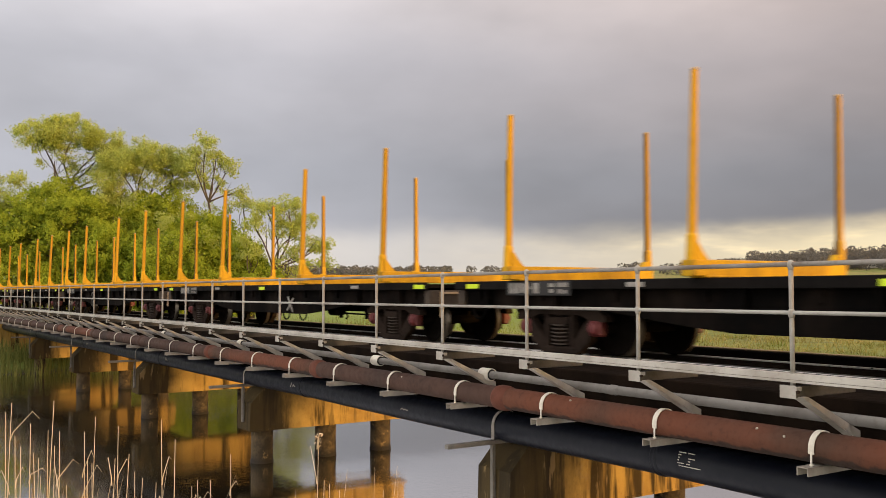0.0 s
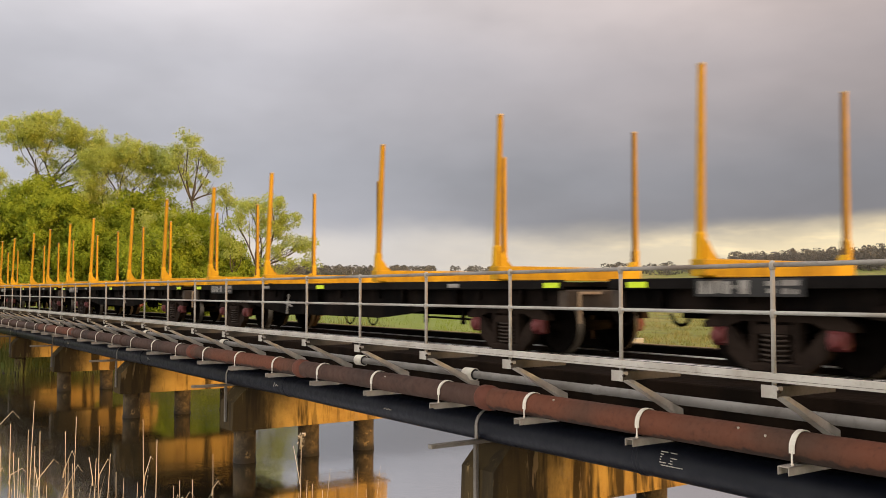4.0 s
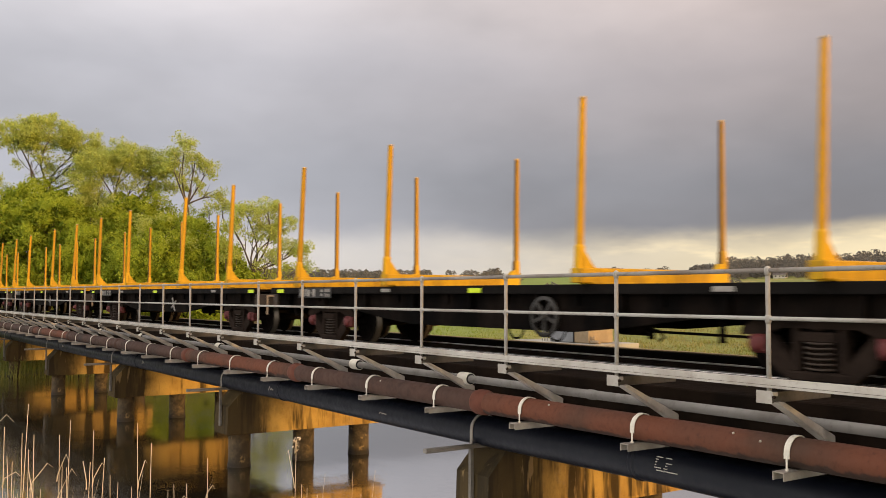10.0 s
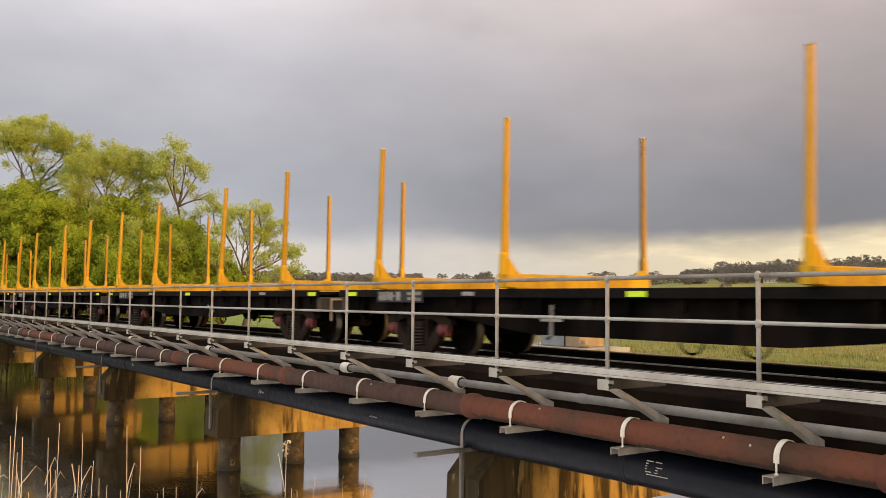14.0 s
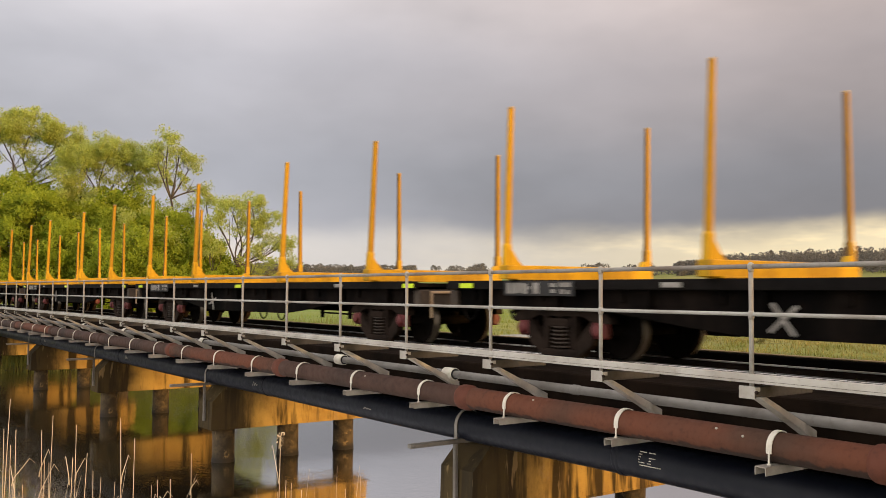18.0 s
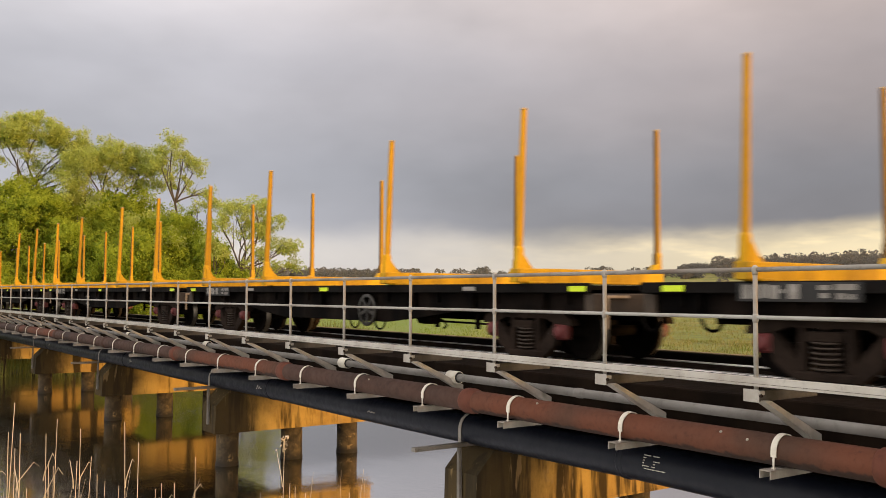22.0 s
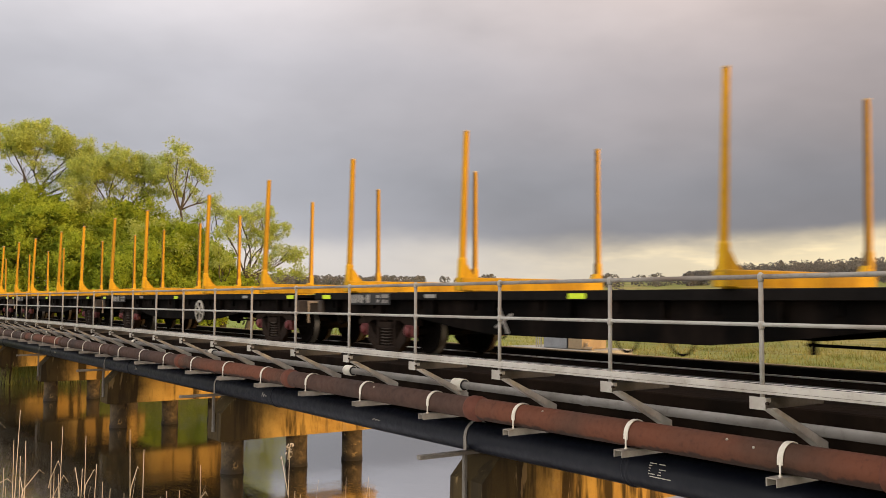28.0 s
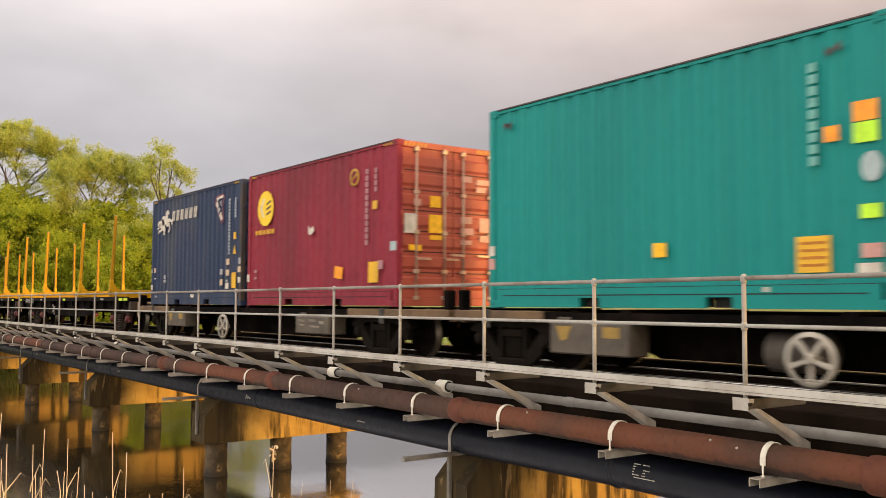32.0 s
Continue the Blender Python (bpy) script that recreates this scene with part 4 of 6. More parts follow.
stake_mesh = Shape()
rows = [(1.08, 0.050, 0.068), (1.55, 0.046, 0.062), (1.58, 0.036, 0.050), (3.50, 0.031, 0.042)]
for (z0, a0, b0), (z1, a1, b1) in zip(rows, rows[1:]):
    n = len(stake_mesh.v)
    for z, a, b in ((z0, a0, b0), (z1, a1, b1)):
        c = 0.013
        stake_mesh.v += [(-a + c, -b, z), (a - c, -b, z), (a, -b + c, z), (a, b - c, z), (a - c, b, z), (-a + c, b, z), (-a, b - c, z), (-a, -b + c, z)]
    for k in range(8):
        j = (k + 1) % 8
        stake_mesh.face([n + k, n + j, n + 8 + j, n + 8 + k])
    stake_mesh.face([n + k for k in range(8)])
    stake_mesh.face([n + 8 + k for k in range(8)])
stake_mesh = stake_mesh.make("stake")
# the faces that the logs rub, inwards and along the wagon, have lost most of their paint
stake_mesh.materials.append(YELLOW)
stake_mesh.materials.append(RUBBED)
stake_mesh.materials.append(SHAFT)
for face in stake_mesh.polygons:
    if face.normal.y > 0.2:
        face.material_index = 1
    elif face.center.z > 1.6:
        face.material_index = 2
tip_mesh = Shape().box(-0.033, 0.033, -0.044, 0.044, 3.502, 3.53, 0.008).make("stake_tip")

SILL = [(-7.35, 0.93), (-7.35, 0.68), (-4.2, 0.66), (-2.9, 0.50), (-2.0, 0.42), (2.0, 0.42), (2.9, 0.50), (4.2, 0.66), (6.95, 0.68), (6.95, 0.93)]
sole_mesh = {}
for sg in (-1, 1):
    s = Shape()
    y = sg * 1.13
    s.prism(SILL, "y", y - 0.03, y + 0.03)
    for k in range(9):
        x = -6.6 + 1.6 * k
        s.box(x - 0.02, x + 0.02, min(y, y + sg * 0.14), max(y, y + sg * 0.14), 0.70, 0.93)
    sole_mesh[sg] = s.make("side_sill")
edge_mesh = {}
for sg in (-1, 1):
    s = Shape()
    y = sg * 1.27
    s.box(-7.42, 7.14, y - 0.03, y + 0.03, 0.93, 1.06, 0.008)
    edge_mesh[sg] = s.make("deck_edge")
floor_mesh = Shape()
floor_mesh.box(-7.4, 7.13, -1.24, 1.24, 0.97, 1.03)
for k in range(10):
    x = -6.9 + 1.5 * k
    floor_mesh.box(x - 0.05, x + 0.05, -1.2, 1.2, 0.78, 0.97)
floor_mesh.box(-7.2, 6.8, -0.16, 0.16, 0.55, 0.97)
floor_mesh = floor_mesh.make("floor_frame")
head_mesh = Shape()
head_mesh.box(-0.09, 0.09, -1.22, 1.22, 0.66, 0.925, 0.015)
head_mesh.box(-0.42, -0.09, -1.15, -0.9, 0.76, 0.92, 0.01)
head_mesh = head_mesh.make("headstock")
cross_mesh = Shape()
for t in (0.5, 2.1):
    c, d = math.cos(t), math.sin(t)
    cross_mesh.prism([(-0.21 * c - 0.018 * d, -0.21 * d + 0.018 * c), (0.21 * c - 0.018 * d, 0.21 * d + 0.018 * c), (0.21 * c + 0.018 * d, 0.21 * d - 0.018 * c), (-0.21 * c + 0.018 * d, -0.21 * d - 0.018 * c)], "y", -0.02, 0.0)
cross_mesh = cross_mesh.make("brake_handle")
rim_mesh = Shape()
rim_mesh.ring((0, 0, 0), 0.235, 0.285, -0.02, 0.02, 28)
rim_mesh.tube([(0, -0.05, 0), (0, 0.16, 0)], 0.045, 10)
for k in range(5):
    t = 2 * math.pi * k / 5 + 0.95
    c, d = math.cos(t), math.sin(t)
    rim_mesh.prism([(0.03 * c - 0.02 * d, 0.03 * d + 0.02 * c), (0.245 * c - 0.026 * d, 0.245 * d + 0.026 * c), (0.245 * c + 0.026 * d, 0.245 * d - 0.026 * c), (0.03 * c + 0.02 * d, 0.03 * d - 0.02 * c)], "y", -0.015, 0.015)
rim_mesh = rim_mesh.make("hand_wheel")
rim_grey = rim_mesh.copy()
cylinder_mesh = Shape().tube([(-0.26, -0.72, 0.50), (-0.23, -0.72, 0.50), (0.23, -0.72, 0.50), (0.26, -0.72, 0.50)], [0.07, 0.105, 0.105, 0.07], 14)
cylinder_mesh.tube([(0.26, -0.72, 0.50), (0.44, -0.72, 0.46), (0.52, -0.72, 0.39), (0.44, -0.72, 0.34)], 0.020, 8)
cylinder_mesh.box(-0.22, -0.16, -0.80, -0.64, 0.50, 0.80).box(0.16, 0.22, -0.80, -0.64, 0.50, 0.80)
cylinder_mesh = cylinder_mesh.make("brake_cylinder")
rod_mesh = Shape().tube([(3.0, -0.80, 0.46), (4.9, -0.80, 0.44)], 0.018, 6)
for x in (3.1, 4.2):
    rod_mesh.box(x - 0.03, x + 0.03, -0.85, -0.79, 0.36, 0.60)
rod_mesh = rod_mesh.make("brake_rod")
tag_mesh = Shape().box(-0.16, 0.16, -0.006, 0.0, -0.036, 0.036, 0.002).make("reflector")
small_mesh = Shape().box(-0.15, 0.15, -0.006, 0.0, -0.03, 0.03, 0.002).make("plate")
plate_mesh = Shape().box(-0.72, 0.70, -0.006, 0.0, -0.10, 0.10, 0.003).make("number_plate")
print_meshes = []
for a, b, z0, z1 in ((-0.66, -0.57, -0.07, 0.08), (-0.54, -0.45, -0.07, 0.08), (-0.42, -0.34, -0.06, 0.08), (-0.31, -0.22, -0.07, 0.07), (-0.19, -0.15, -0.01, 0.03), (-0.10, 0.02, -0.07, 0.08), (0.26, 0.34, -0.06, -0.01), (0.24, 0.36, 0.02, 0.07), (0.44, 0.52, -0.07, -0.01), (0.42, 0.64, 0.02, 0.08), (0.56, 0.62, -0.07, -0.02)):
    print_meshes.append(Shape().box(a, b, -0.009, -0.006, z0, z1).make("print"))


def log_wagon(index):
    w = thing("log_wagon", "empty black flat wagon with yellow log stakes", "railway wagon", group="log wagons of the train")
    for sg in (-1, 1):
        part("side_sill", sole_mesh[sg], BLACK, w)
        part("deck_edge", edge_mesh[sg], DECK_EDGE, w)
    part("floor_frame", floor_mesh, BLACK, w)
    for x in (-7.36, 7.06):
        h = part("headstock", head_mesh, END_TAN, w, "weathered brown end beam", at=Matrix.Translation((x, 0, 0)) @ Matrix.Rotation(math.pi if x < 0 else 0.0, 4, "Z"))
        part("coupler", coupler_mesh, BOGIE, h)
        part("air_hose", hose_mesh, BLACK, h, at=(0.05, -0.3, 0.05))
    for x in (-5.851, -2.403, 2.403, 5.851):
        b = part("bolster", bolster_mesh, YELLOW, w, "bright yellow cross beam", at=(x, 0, 0))
        if (index + int(x)) % 3:
            part("wear_strip", wear_mesh, BARE, b, "pale strip rubbed bare by logs")
        for y in (-1.41, 1.43):
            lean = Matrix.Translation((0, y, 0)) @ Matrix.Rotation(0.0 if y < 0 else math.pi, 4, "Z") @ Matrix.Translation((0, -0.036, 0)) @ Matrix.Rotation(random.gauss(0, 0.006), 4, "Y") @ Matrix.Rotation(random.gauss(-0.034 if y < 0 else 0.0, 0.005), 4, "X")
            part("stake", stake_mesh, YELLOW, b, at=lean)
            part("stake_tip", tip_mesh, YELLOW_TOP, b, at=lean)
    bogie(w, -5.17)
    bogie(w, 5.58)
    p = part("number_plate", plate_mesh, PLATE_DARK, w, "dark plate with pale marks", at=(-5.30, -1.31, 0.945))
    for mark_mesh in print_meshes:
        part("print", mark_mesh, HANDLE, p)
    for x in (-6.92, 0.0, 6.4 if index == 2 else 6.93):
        part("reflector", tag_mesh, LIME, w, "lime yellow reflector", at=(x, -1.306, 0.985))
    if index == 0:
        part("reflector", tag_mesh, LIME, w, "lime yellow reflector", at=(6.5, -1.308, 0.985))
    for x in (-3.4 + 0.4 * (index % 3), 4.6):
        part("plate", small_mesh, HANDLE, w, at=(x, -1.304, 0.99))
    # the brake gear sits towards one end or the other, as the wagon happens to be turned
    flip = -1 if index in (0, 2, 4, 5, 6, 11, 14) else 1
    if index == 1:
        part("hand_wheel", rim_mesh, WHITE, w, "dirty white spoked hand brake wheel", at=(1.64, -1.26, 0.63))
    elif index in (3, 8, 14):
        part("hand_wheel", rim_grey, WHEEL_GREY, w, "grimy spoked hand brake wheel", at=(1.55 * flip, -1.26, 0.62))
    else:
        part("brake_handle", cross_mesh, HANDLE, w, "dirty grey cross-shaped brake handle", at=Matrix.Translation((1.55 * flip, -1.27, 0.63)) @ Matrix.Rotation(0.35 * index, 4, "Y"))
    part("brake_cylinder", cylinder_mesh, BLACK, w, "black brake cylinder with its pipes", at=(2.7 * flip, 0, 0))
    part("brake_rod", rod_mesh, BLACK, w)
    lever = Shape().box(7.155, 7.19, -1.02, -0.98, 0.46, 0.90, 0.006).box(7.155, 7.19, -0.98, -0.60, 0.86, 0.90, 0.006)
    part("uncoupling_lever", lever, BARE, w, "pale bent uncoupling lever")
    for x in (0.5, 1.4):
        part("pipe_loop", loop_mesh, BLACK, w, at=(x, -0.9, 0.46))
    return w


WAGON_0, PITCH = -27.824, 15.435
for i in range(17):
    rolling.append((log_wagon(i), WAGON_0 - PITCH * i))


# ---- containers ----
LEN, WID, HIGH = 6.058, 2.438, 2.896


def wave(x0, x1, depth, pitch, flat=0.0):
    """Corrugation from x0 to x1: points (x, depth inwards)."""
    out, x = [(x0, 0.0)], x0 + 0.05
    while x + pitch < x1:
        out += [(x, 0.0), (x + 0.050, depth), (x + 0.130, depth), (x + 0.180, 0.0)]
        x += pitch
    return out + [(x1, 0.0)]


def sheet(pts, along, y, z0, z1, inward):
    """A corrugated upright sheet; along x (side) or y (end)."""
    s = Shape()
    for p, d in pts:
        for z in (z0, z1):
            s.v.append((p, y + inward * d, z) if along == "x" else (y + inward * d, p, z))
    for k in range(len(pts) - 1):
        s.face([2 * k, 2 * k + 2, 2 * k + 3, 2 * k + 1])
    return s


def rail_with_pockets(y0, y1):
    low = [(0.17, 0.02), (1.85, 0.02), (1.85, 0.146), (2.21, 0.146), (2.21, 0.02), (3.85, 0.02), (3.85, 0.146), (4.21, 0.146), (4.21, 0.02), (LEN - 0.17, 0.02)]
    return Shape().prism(low + [(LEN - 0.17, 0.29), (0.17, 0.29)], "y", y0, y1)


CORNER = Shape().box(-0.089, 0.089, -0.081, 0.081, -0.059, 0.059, 0.012).make("corner_casting")
HOLE = Shape().box(-0.04, 0.04, -0.0835, 0.0835, -0.025, 0.025, 0.02).make("casting_slot")


def container(name, paint, label, door_paint, depth=0.036, end_post=None):
    """Origin at the lower near corner at the -x end; the doors are at the +x end."""
    c = thing(name, label, "shipping container", group="containers on the train")
    casting = CORNER.copy()
    for y, inward, tag in ((0.03, 1, "near"), (WID - 0.03, -1, "far")):
        part("side_wall", sheet(wave(0.12, LEN - 0.12, depth, 0.278), "x", y, 0.28, HIGH - 0.065, inward), paint, c)
        part("top_rail", Shape().box(0.12, LEN - 0.12, y - 0.011, y + 0.011, HIGH - 0.068, HIGH - 0.025, 0.004), paint, c)
        part("bottom_rail", rail_with_pockets(min(y - 0.028, y + 0.028), max(y - 0.028, y + 0.028)), paint, c)
        for a in (1.85, 3.85):
            part("fork_pocket", Shape().box(a, a + 0.36, min(y + inward * 0.12, y + inward * 0.5), max(y + inward * 0.12, y + inward * 0.5), 0.03, 0.146), DARK, c)
        groove = Shape().box(0.3, LEN - 0.3, min(y - inward * 0.030, y), max(y - inward * 0.030, y), 0.172, 0.186)
        part("rail_groove", groove, DARK, c)
        groove = Shape().box(0.2, LEN - 0.2, min(y - inward * 0.029, y), max(y - inward * 0.029, y), 0.268, 0.276)
        part("rail_groove", groove, DARK, c)
    part("front_wall", sheet(wave(0.12, WID - 0.12, 0.045, 0.25), "y", 0.03, 0.20, HIGH - 0.1, 1), paint, c)
    r = Shape()
    for k in range(20):
        x = 0.16 + 0.287 * k
        r.box(x, x + 0.14, 0.06, WID - 0.06, HIGH - 0.034, HIGH - 0.018)
    r.box(0.06, LEN - 0.06, 0.05, WID - 0.05, HIGH - 0.06, HIGH - 0.034)
    part("roof", r, ROOF_DARK, c, "dark grimy corrugated roof")
    for y in (0.03, WID - 0.03):
        part("roof_seam", Shape().box(0.1, LEN - 0.1, y - 0.024, y + 0.03, HIGH - 0.024, HIGH - 0.004, 0.003), ROOF_DARK, c, "dark grimy roof edge")
    f = Shape()
    f.box(0.06, LEN - 0.06, 0.05, WID - 0.05, 0.15, 0.19)
    part("floor", f, DARK, c)
    for x in (0.06, LEN - 0.06):
        for y in (0.06, WID - 0.06):
            part("corner_post", Shape().box(x - 0.06, x + 0.06, y - 0.06, y + 0.06, 0.11, HIGH - 0.11, 0.01), paint if x < 1 else (end_post or paint), c)
        for z0, z1 in ((HIGH - 0.12, HIGH - 0.01), (0.02, 0.16)):
            part("end_rail", Shape().box(x - 0.05, x + 0.05, 0.1, WID - 0.1, z0, z1, 0.008), paint if x < 1 else door_paint, c)
        for y in (0.081, WID - 0.081):
            for z in (0.059, HIGH - 0.059):
                k = part("corner_casting", casting, paint, c, at=(min(max(x, 0.089), LEN - 0.089), y, z))
                part("casting_slot", HOLE, DARK, k)
    # doors with lock rods
    x = LEN - 0.035
    for j, (y0, y1) in enumerate(((0.125, 1.21), (1.228, WID - 0.125))):
        skin = [(x - 0.03, 0.165), (x, 0.165)]
        for z in (0.30, 0.66, 1.02, 1.38, 1.74, 2.10, 2.42):
            skin += [(x, z), (x + 0.026, z + 0.05), (x + 0.026, z + 0.20), (x, z + 0.23)]
        skin += [(x, HIGH - 0.125), (x - 0.03, HIGH - 0.125)]
        d = Shape().prism(skin, "y", y0, y1)
        door = part("door", d, door_paint, c, "orange-red corrugated door" if door_paint is DOOR_RED else "")
        # Dark strips paint the shade of the grooves between the door panels.
        for z in (0.60, 0.96, 1.32, 1.68, 2.04, 2.38):
            part("panel_groove", Shape().box(x - 0.004, x + 0.004, y0 + 0.03, y1 - 0.03, z - 0.010, z + 0.010), GROOVE_RED if door_paint is DOOR_RED else DARK, door)
        for yy in (y0 + 0.28, y1 - 0.20) if j == 0 else (y0 + 0.20, y1 - 0.28):
            rod = Shape()
            rod.tube([(x + 0.045, yy, 0.12), (x + 0.045, yy, HIGH - 0.09)], 0.019, 10)
            for z in (0.16, 0.62, 1.30, 2.0, HIGH - 0.15):
                rod.box(x + 0.015, x + 0.07, yy - 0.05, yy + 0.05, z - 0.035, z + 0.035, 0.006)
            part("lock_rod", rod, LOCK, door, "worn metal lock rod")
            h = Shape()
            s_ = 1 if j == 0 else -1
            h.box(x + 0.06, x + 0.08, min(yy, yy + 0.3 * s_), max(yy, yy + 0.3 * s_), 0.82 if yy < 1.2 else 0.9, 0.86 if yy < 1.2 else 0.94, 0.004)
            part("door_handle", h, LOCK, door)
        for z in (0.4, 0.95, 1.6, 2.3):
            hinge = Shape()
            yy = 0.11 if j == 0 else WID - 0.11
            hinge.tube([(x + 0.02, yy, z - 0.06), (x + 0.02, yy, z + 0.06)], 0.022, 8)
            part("hinge", hinge, door_paint, door)
    return c


def sticker(c, name, u0, u1, v0, v1, mat, label="", y=-0.004, thick=0.006):
    u0, u1, v0, v1 = max(u0, 0.0), min(u1, LEN), v0 + 0.0, v1
    return part(name, Shape().box(u0, u1, y - 0.0, y + thick, v0, v1, 0.001), mat, c, label)


def end_sticker(c, name, y0, y1, v0, v1, mat):
    return part(name, Shape().box(LEN - 0.008, LEN + 0.012, y0, y1, v0, v1, 0.001), mat, c)


def column_print(c, u0, u1, v0, v1, count, mat):
    """A column of plain bars in place of an upright number."""
    s, step = Shape(), (v1 - v0) / count
    for k in range(count):
        s.box(u0 + 0.018, u1 - 0.018, -0.004, 0.004, v0 + k * step + 0.12 * step, v0 + (k + 1) * step - 0.12 * step)
    part("print_column", s, mat, c, "column of pale printed bars")


blue = container("blue_container", BLUE_BOX, "navy blue corrugated container with a white emblem", BLUE_BOX, 0.052, POST_GRIME)


def stroke(pts, widths, y0, y1):
    """A flat band of changing width along points (x, z)."""
    out = Shape()
    for (a, b), w0, w1 in zip(zip(pts, pts[1:]), widths, widths[1:]):
        dx, dz = b[0] - a[0], b[1] - a[1]
        n = math.hypot(dx, dz)
        px, pz = -dz / n / 2, dx / n / 2
        out.prism([(a[0] + px * w0, a[1] + pz * w0), (b[0] + px * w1, b[1] + pz * w1), (b[0] - px * w1, b[1] - pz * w1), (a[0] - px * w0, a[1] - pz * w0)], "y", y0, y1)
    for (u, v), w in list(zip(pts, widths))[1:-1]:
        out.prism([(u + w / 2 * math.cos(t), v + w / 2 * math.sin(t)) for t in [2 * math.pi * k / 12 for k in range(12)]], "y", y0 - 0.0003, y1)
    return out


# emblem: a rearing animal of plain bands, with its tail, body, neck and legs
BEAST = (
    ((0.98, 2.00), (0.86, 2.18), (0.92, 2.30), (1.10, 2.32)), (0.16, 0.30, 0.28, 0.22),
    ((1.06, 2.24), (1.14, 2.42), (1.12, 2.54), (1.20, 2.60), (1.30, 2.54)), (0.24, 0.17, 0.12, 0.12, 0.05),
    ((1.12, 2.26), (1.34, 2.30), (1.52, 2.22), (1.48, 2.12)), (0.12, 0.09, 0.06, 0.05),
    ((1.14, 2.16), (1.32, 2.14), (1.36, 1.98), (1.26, 1.86)), (0.12, 0.08, 0.06, 0.05),
    ((0.92, 2.10), (1.02, 1.96), (0.94, 1.84), (1.04, 1.80)), (0.16, 0.09, 0.06, 0.04),
    ((0.84, 2.06), (0.74, 1.94), (0.62, 1.96), (0.58, 1.86)), (0.10, 0.06, 0.05, 0.03),
    ((0.82, 2.20), (0.66, 2.30), (0.56, 2.22), (0.62, 2.08), (0.50, 2.04)), (0.05, 0.06, 0.06, 0.05, 0.03),
    ((0.74, 2.28), (0.68, 2.18), (0.74, 2.06)), (0.04, 0.05, 0.03),
)
for k in range(0, len(BEAST), 2):
    part("emblem_band", stroke([(1.0 + 1.12 * (u - 1.0), 2.20 + 0.74 * (v - 2.20)) for u, v in BEAST[k]], BEAST[k + 1], -0.006 - 0.0002 * k, 0.0), STICK_W, blue, "band of a white animal-shaped emblem")
# six plain slanting marks in place of the lettering
for k, a in enumerate((1.58, 1.89, 2.20, 2.51, 2.82, 3.13)):
    slant = lambda u, v: (a + u + 0.20 * (v - 0.14), 2.22 + v)
    for u in (0.04, 0.15):
        part("brand_mark", stroke([slant(u, 0.0), slant(u, 0.27)], (0.06, 0.06), -0.006, 0.0), STICK_W, blue)
RIM = ((4.50, 2.48), (4.60, 2.60), (4.98, 2.63), (5.06, 2.56), (4.94, 2.34), (5.02, 2.04), (4.92, 1.96), (4.78, 2.12), (4.50, 2.48))
part("badge_rim", stroke(RIM, (0.035,) * len(RIM), -0.004, 0.0), BADGE, blue, "faded red rim of an angular badge")
for k, (pts, widths) in enumerate(((((4.62, 2.53), (4.78, 2.57), (4.97, 2.58)), (0.07, 0.05, 0.06)), (((4.58, 2.46), (4.68, 2.36)), (0.12, 0.10)), (((4.70, 2.32), (4.78, 2.23)), (0.11, 0.13)), (((4.81, 2.18), (4.93, 2.04)), (0.13, 0.09)), (((4.84, 2.48), (4.90, 2.36)), (0.09, 0.04)))):
    part("badge_mark", stroke(pts, widths, -0.0060 - 0.0003 * k, 0.0), STICK_V if k in (2, 4) else STICK_W, blue)
column_print(blue, 5.31, 5.425, 1.18, 2.50, 17, NUM_B)
column_print(blue, 5.66, 5.77, 2.02, 2.50, 7, NUM_B)
tri = Shape().prism([(5.61, 1.19), (5.78, 1.19), (5.695, 1.39)], "y", -0.006, 0.0)
part("warning_triangle", tri, STICK_Y, blue)
for a, b, c_, d, m in ((5.63, 5.76, 1.53, 1.69, STICK_Y), (5.23, 5.40, 0.945, 1.09, STICK_C), (5.22, 5.39, 0.695, 0.835, STICK_C), (4.86, 5.02, 0.73, 0.86, STICK_V), (4.86, 5.02, 0.47, 0.615, STICK_C), (5.20, 5.37, 0.39, 0.53, STICK_W), (5.22, 5.33, 0.545, 0.60, STICK_V), (5.92, 6.04, 0.95, 1.09, STICK_V), (5.89, 6.04, 0.76, 0.89, STICK_C), (5.90, 6.03, 0.52, 0.65, STICK_W), (5.55, 5.79, 0.40, 0.76, STICK_Y), (0.0, 0.13, 0.40, 0.55, STICK_W), (0.23, 0.36, 0.88, 1.01, STICK_C), (0.02, 0.12, 0.88, 0.98, STICK_V), (1.00, 1.17, 0.60, 0.68, STICK_V), (1.03, 1.14, 0.70, 0.80, STICK_V), (0.24, 0.38, 0.70, 0.74, STICK_V), (3.0, 3.2, 0.19, 0.27, STICK_W), (0.35, 0.5, 0.2, 0.25, STICK_V)):
    sticker(blue, "sticker", a, b, c_, d, m)
RED_X = -6.717 - LEN
rolling_box = [(blue, RED_X - 0.361 - LEN)]

redbox = container("maroon_container", RED_BOX, "maroon corrugated container with orange-red doors", DOOR_RED)
disc = Shape()
disc.prism([(0.90 + 0.39 * math.cos(2 * math.pi * k / 14), 2.10 + 0.385 * math.sin(2 * math.pi * k / 14)) for k in range(14)], "y", -0.006, 0.0)
part("emblem", disc, EMBLEM_Y, redbox, "yellow round emblem")
s = Shape()
s.prism([(0.86, 2.30), (0.72, 2.10), (0.86, 1.92), (0.80, 1.90), (0.64, 2.10), (0.80, 2.34)], "y", -0.009, -0.006)
part("emblem_mark", s, STICK_W, redbox)
s = Shape()
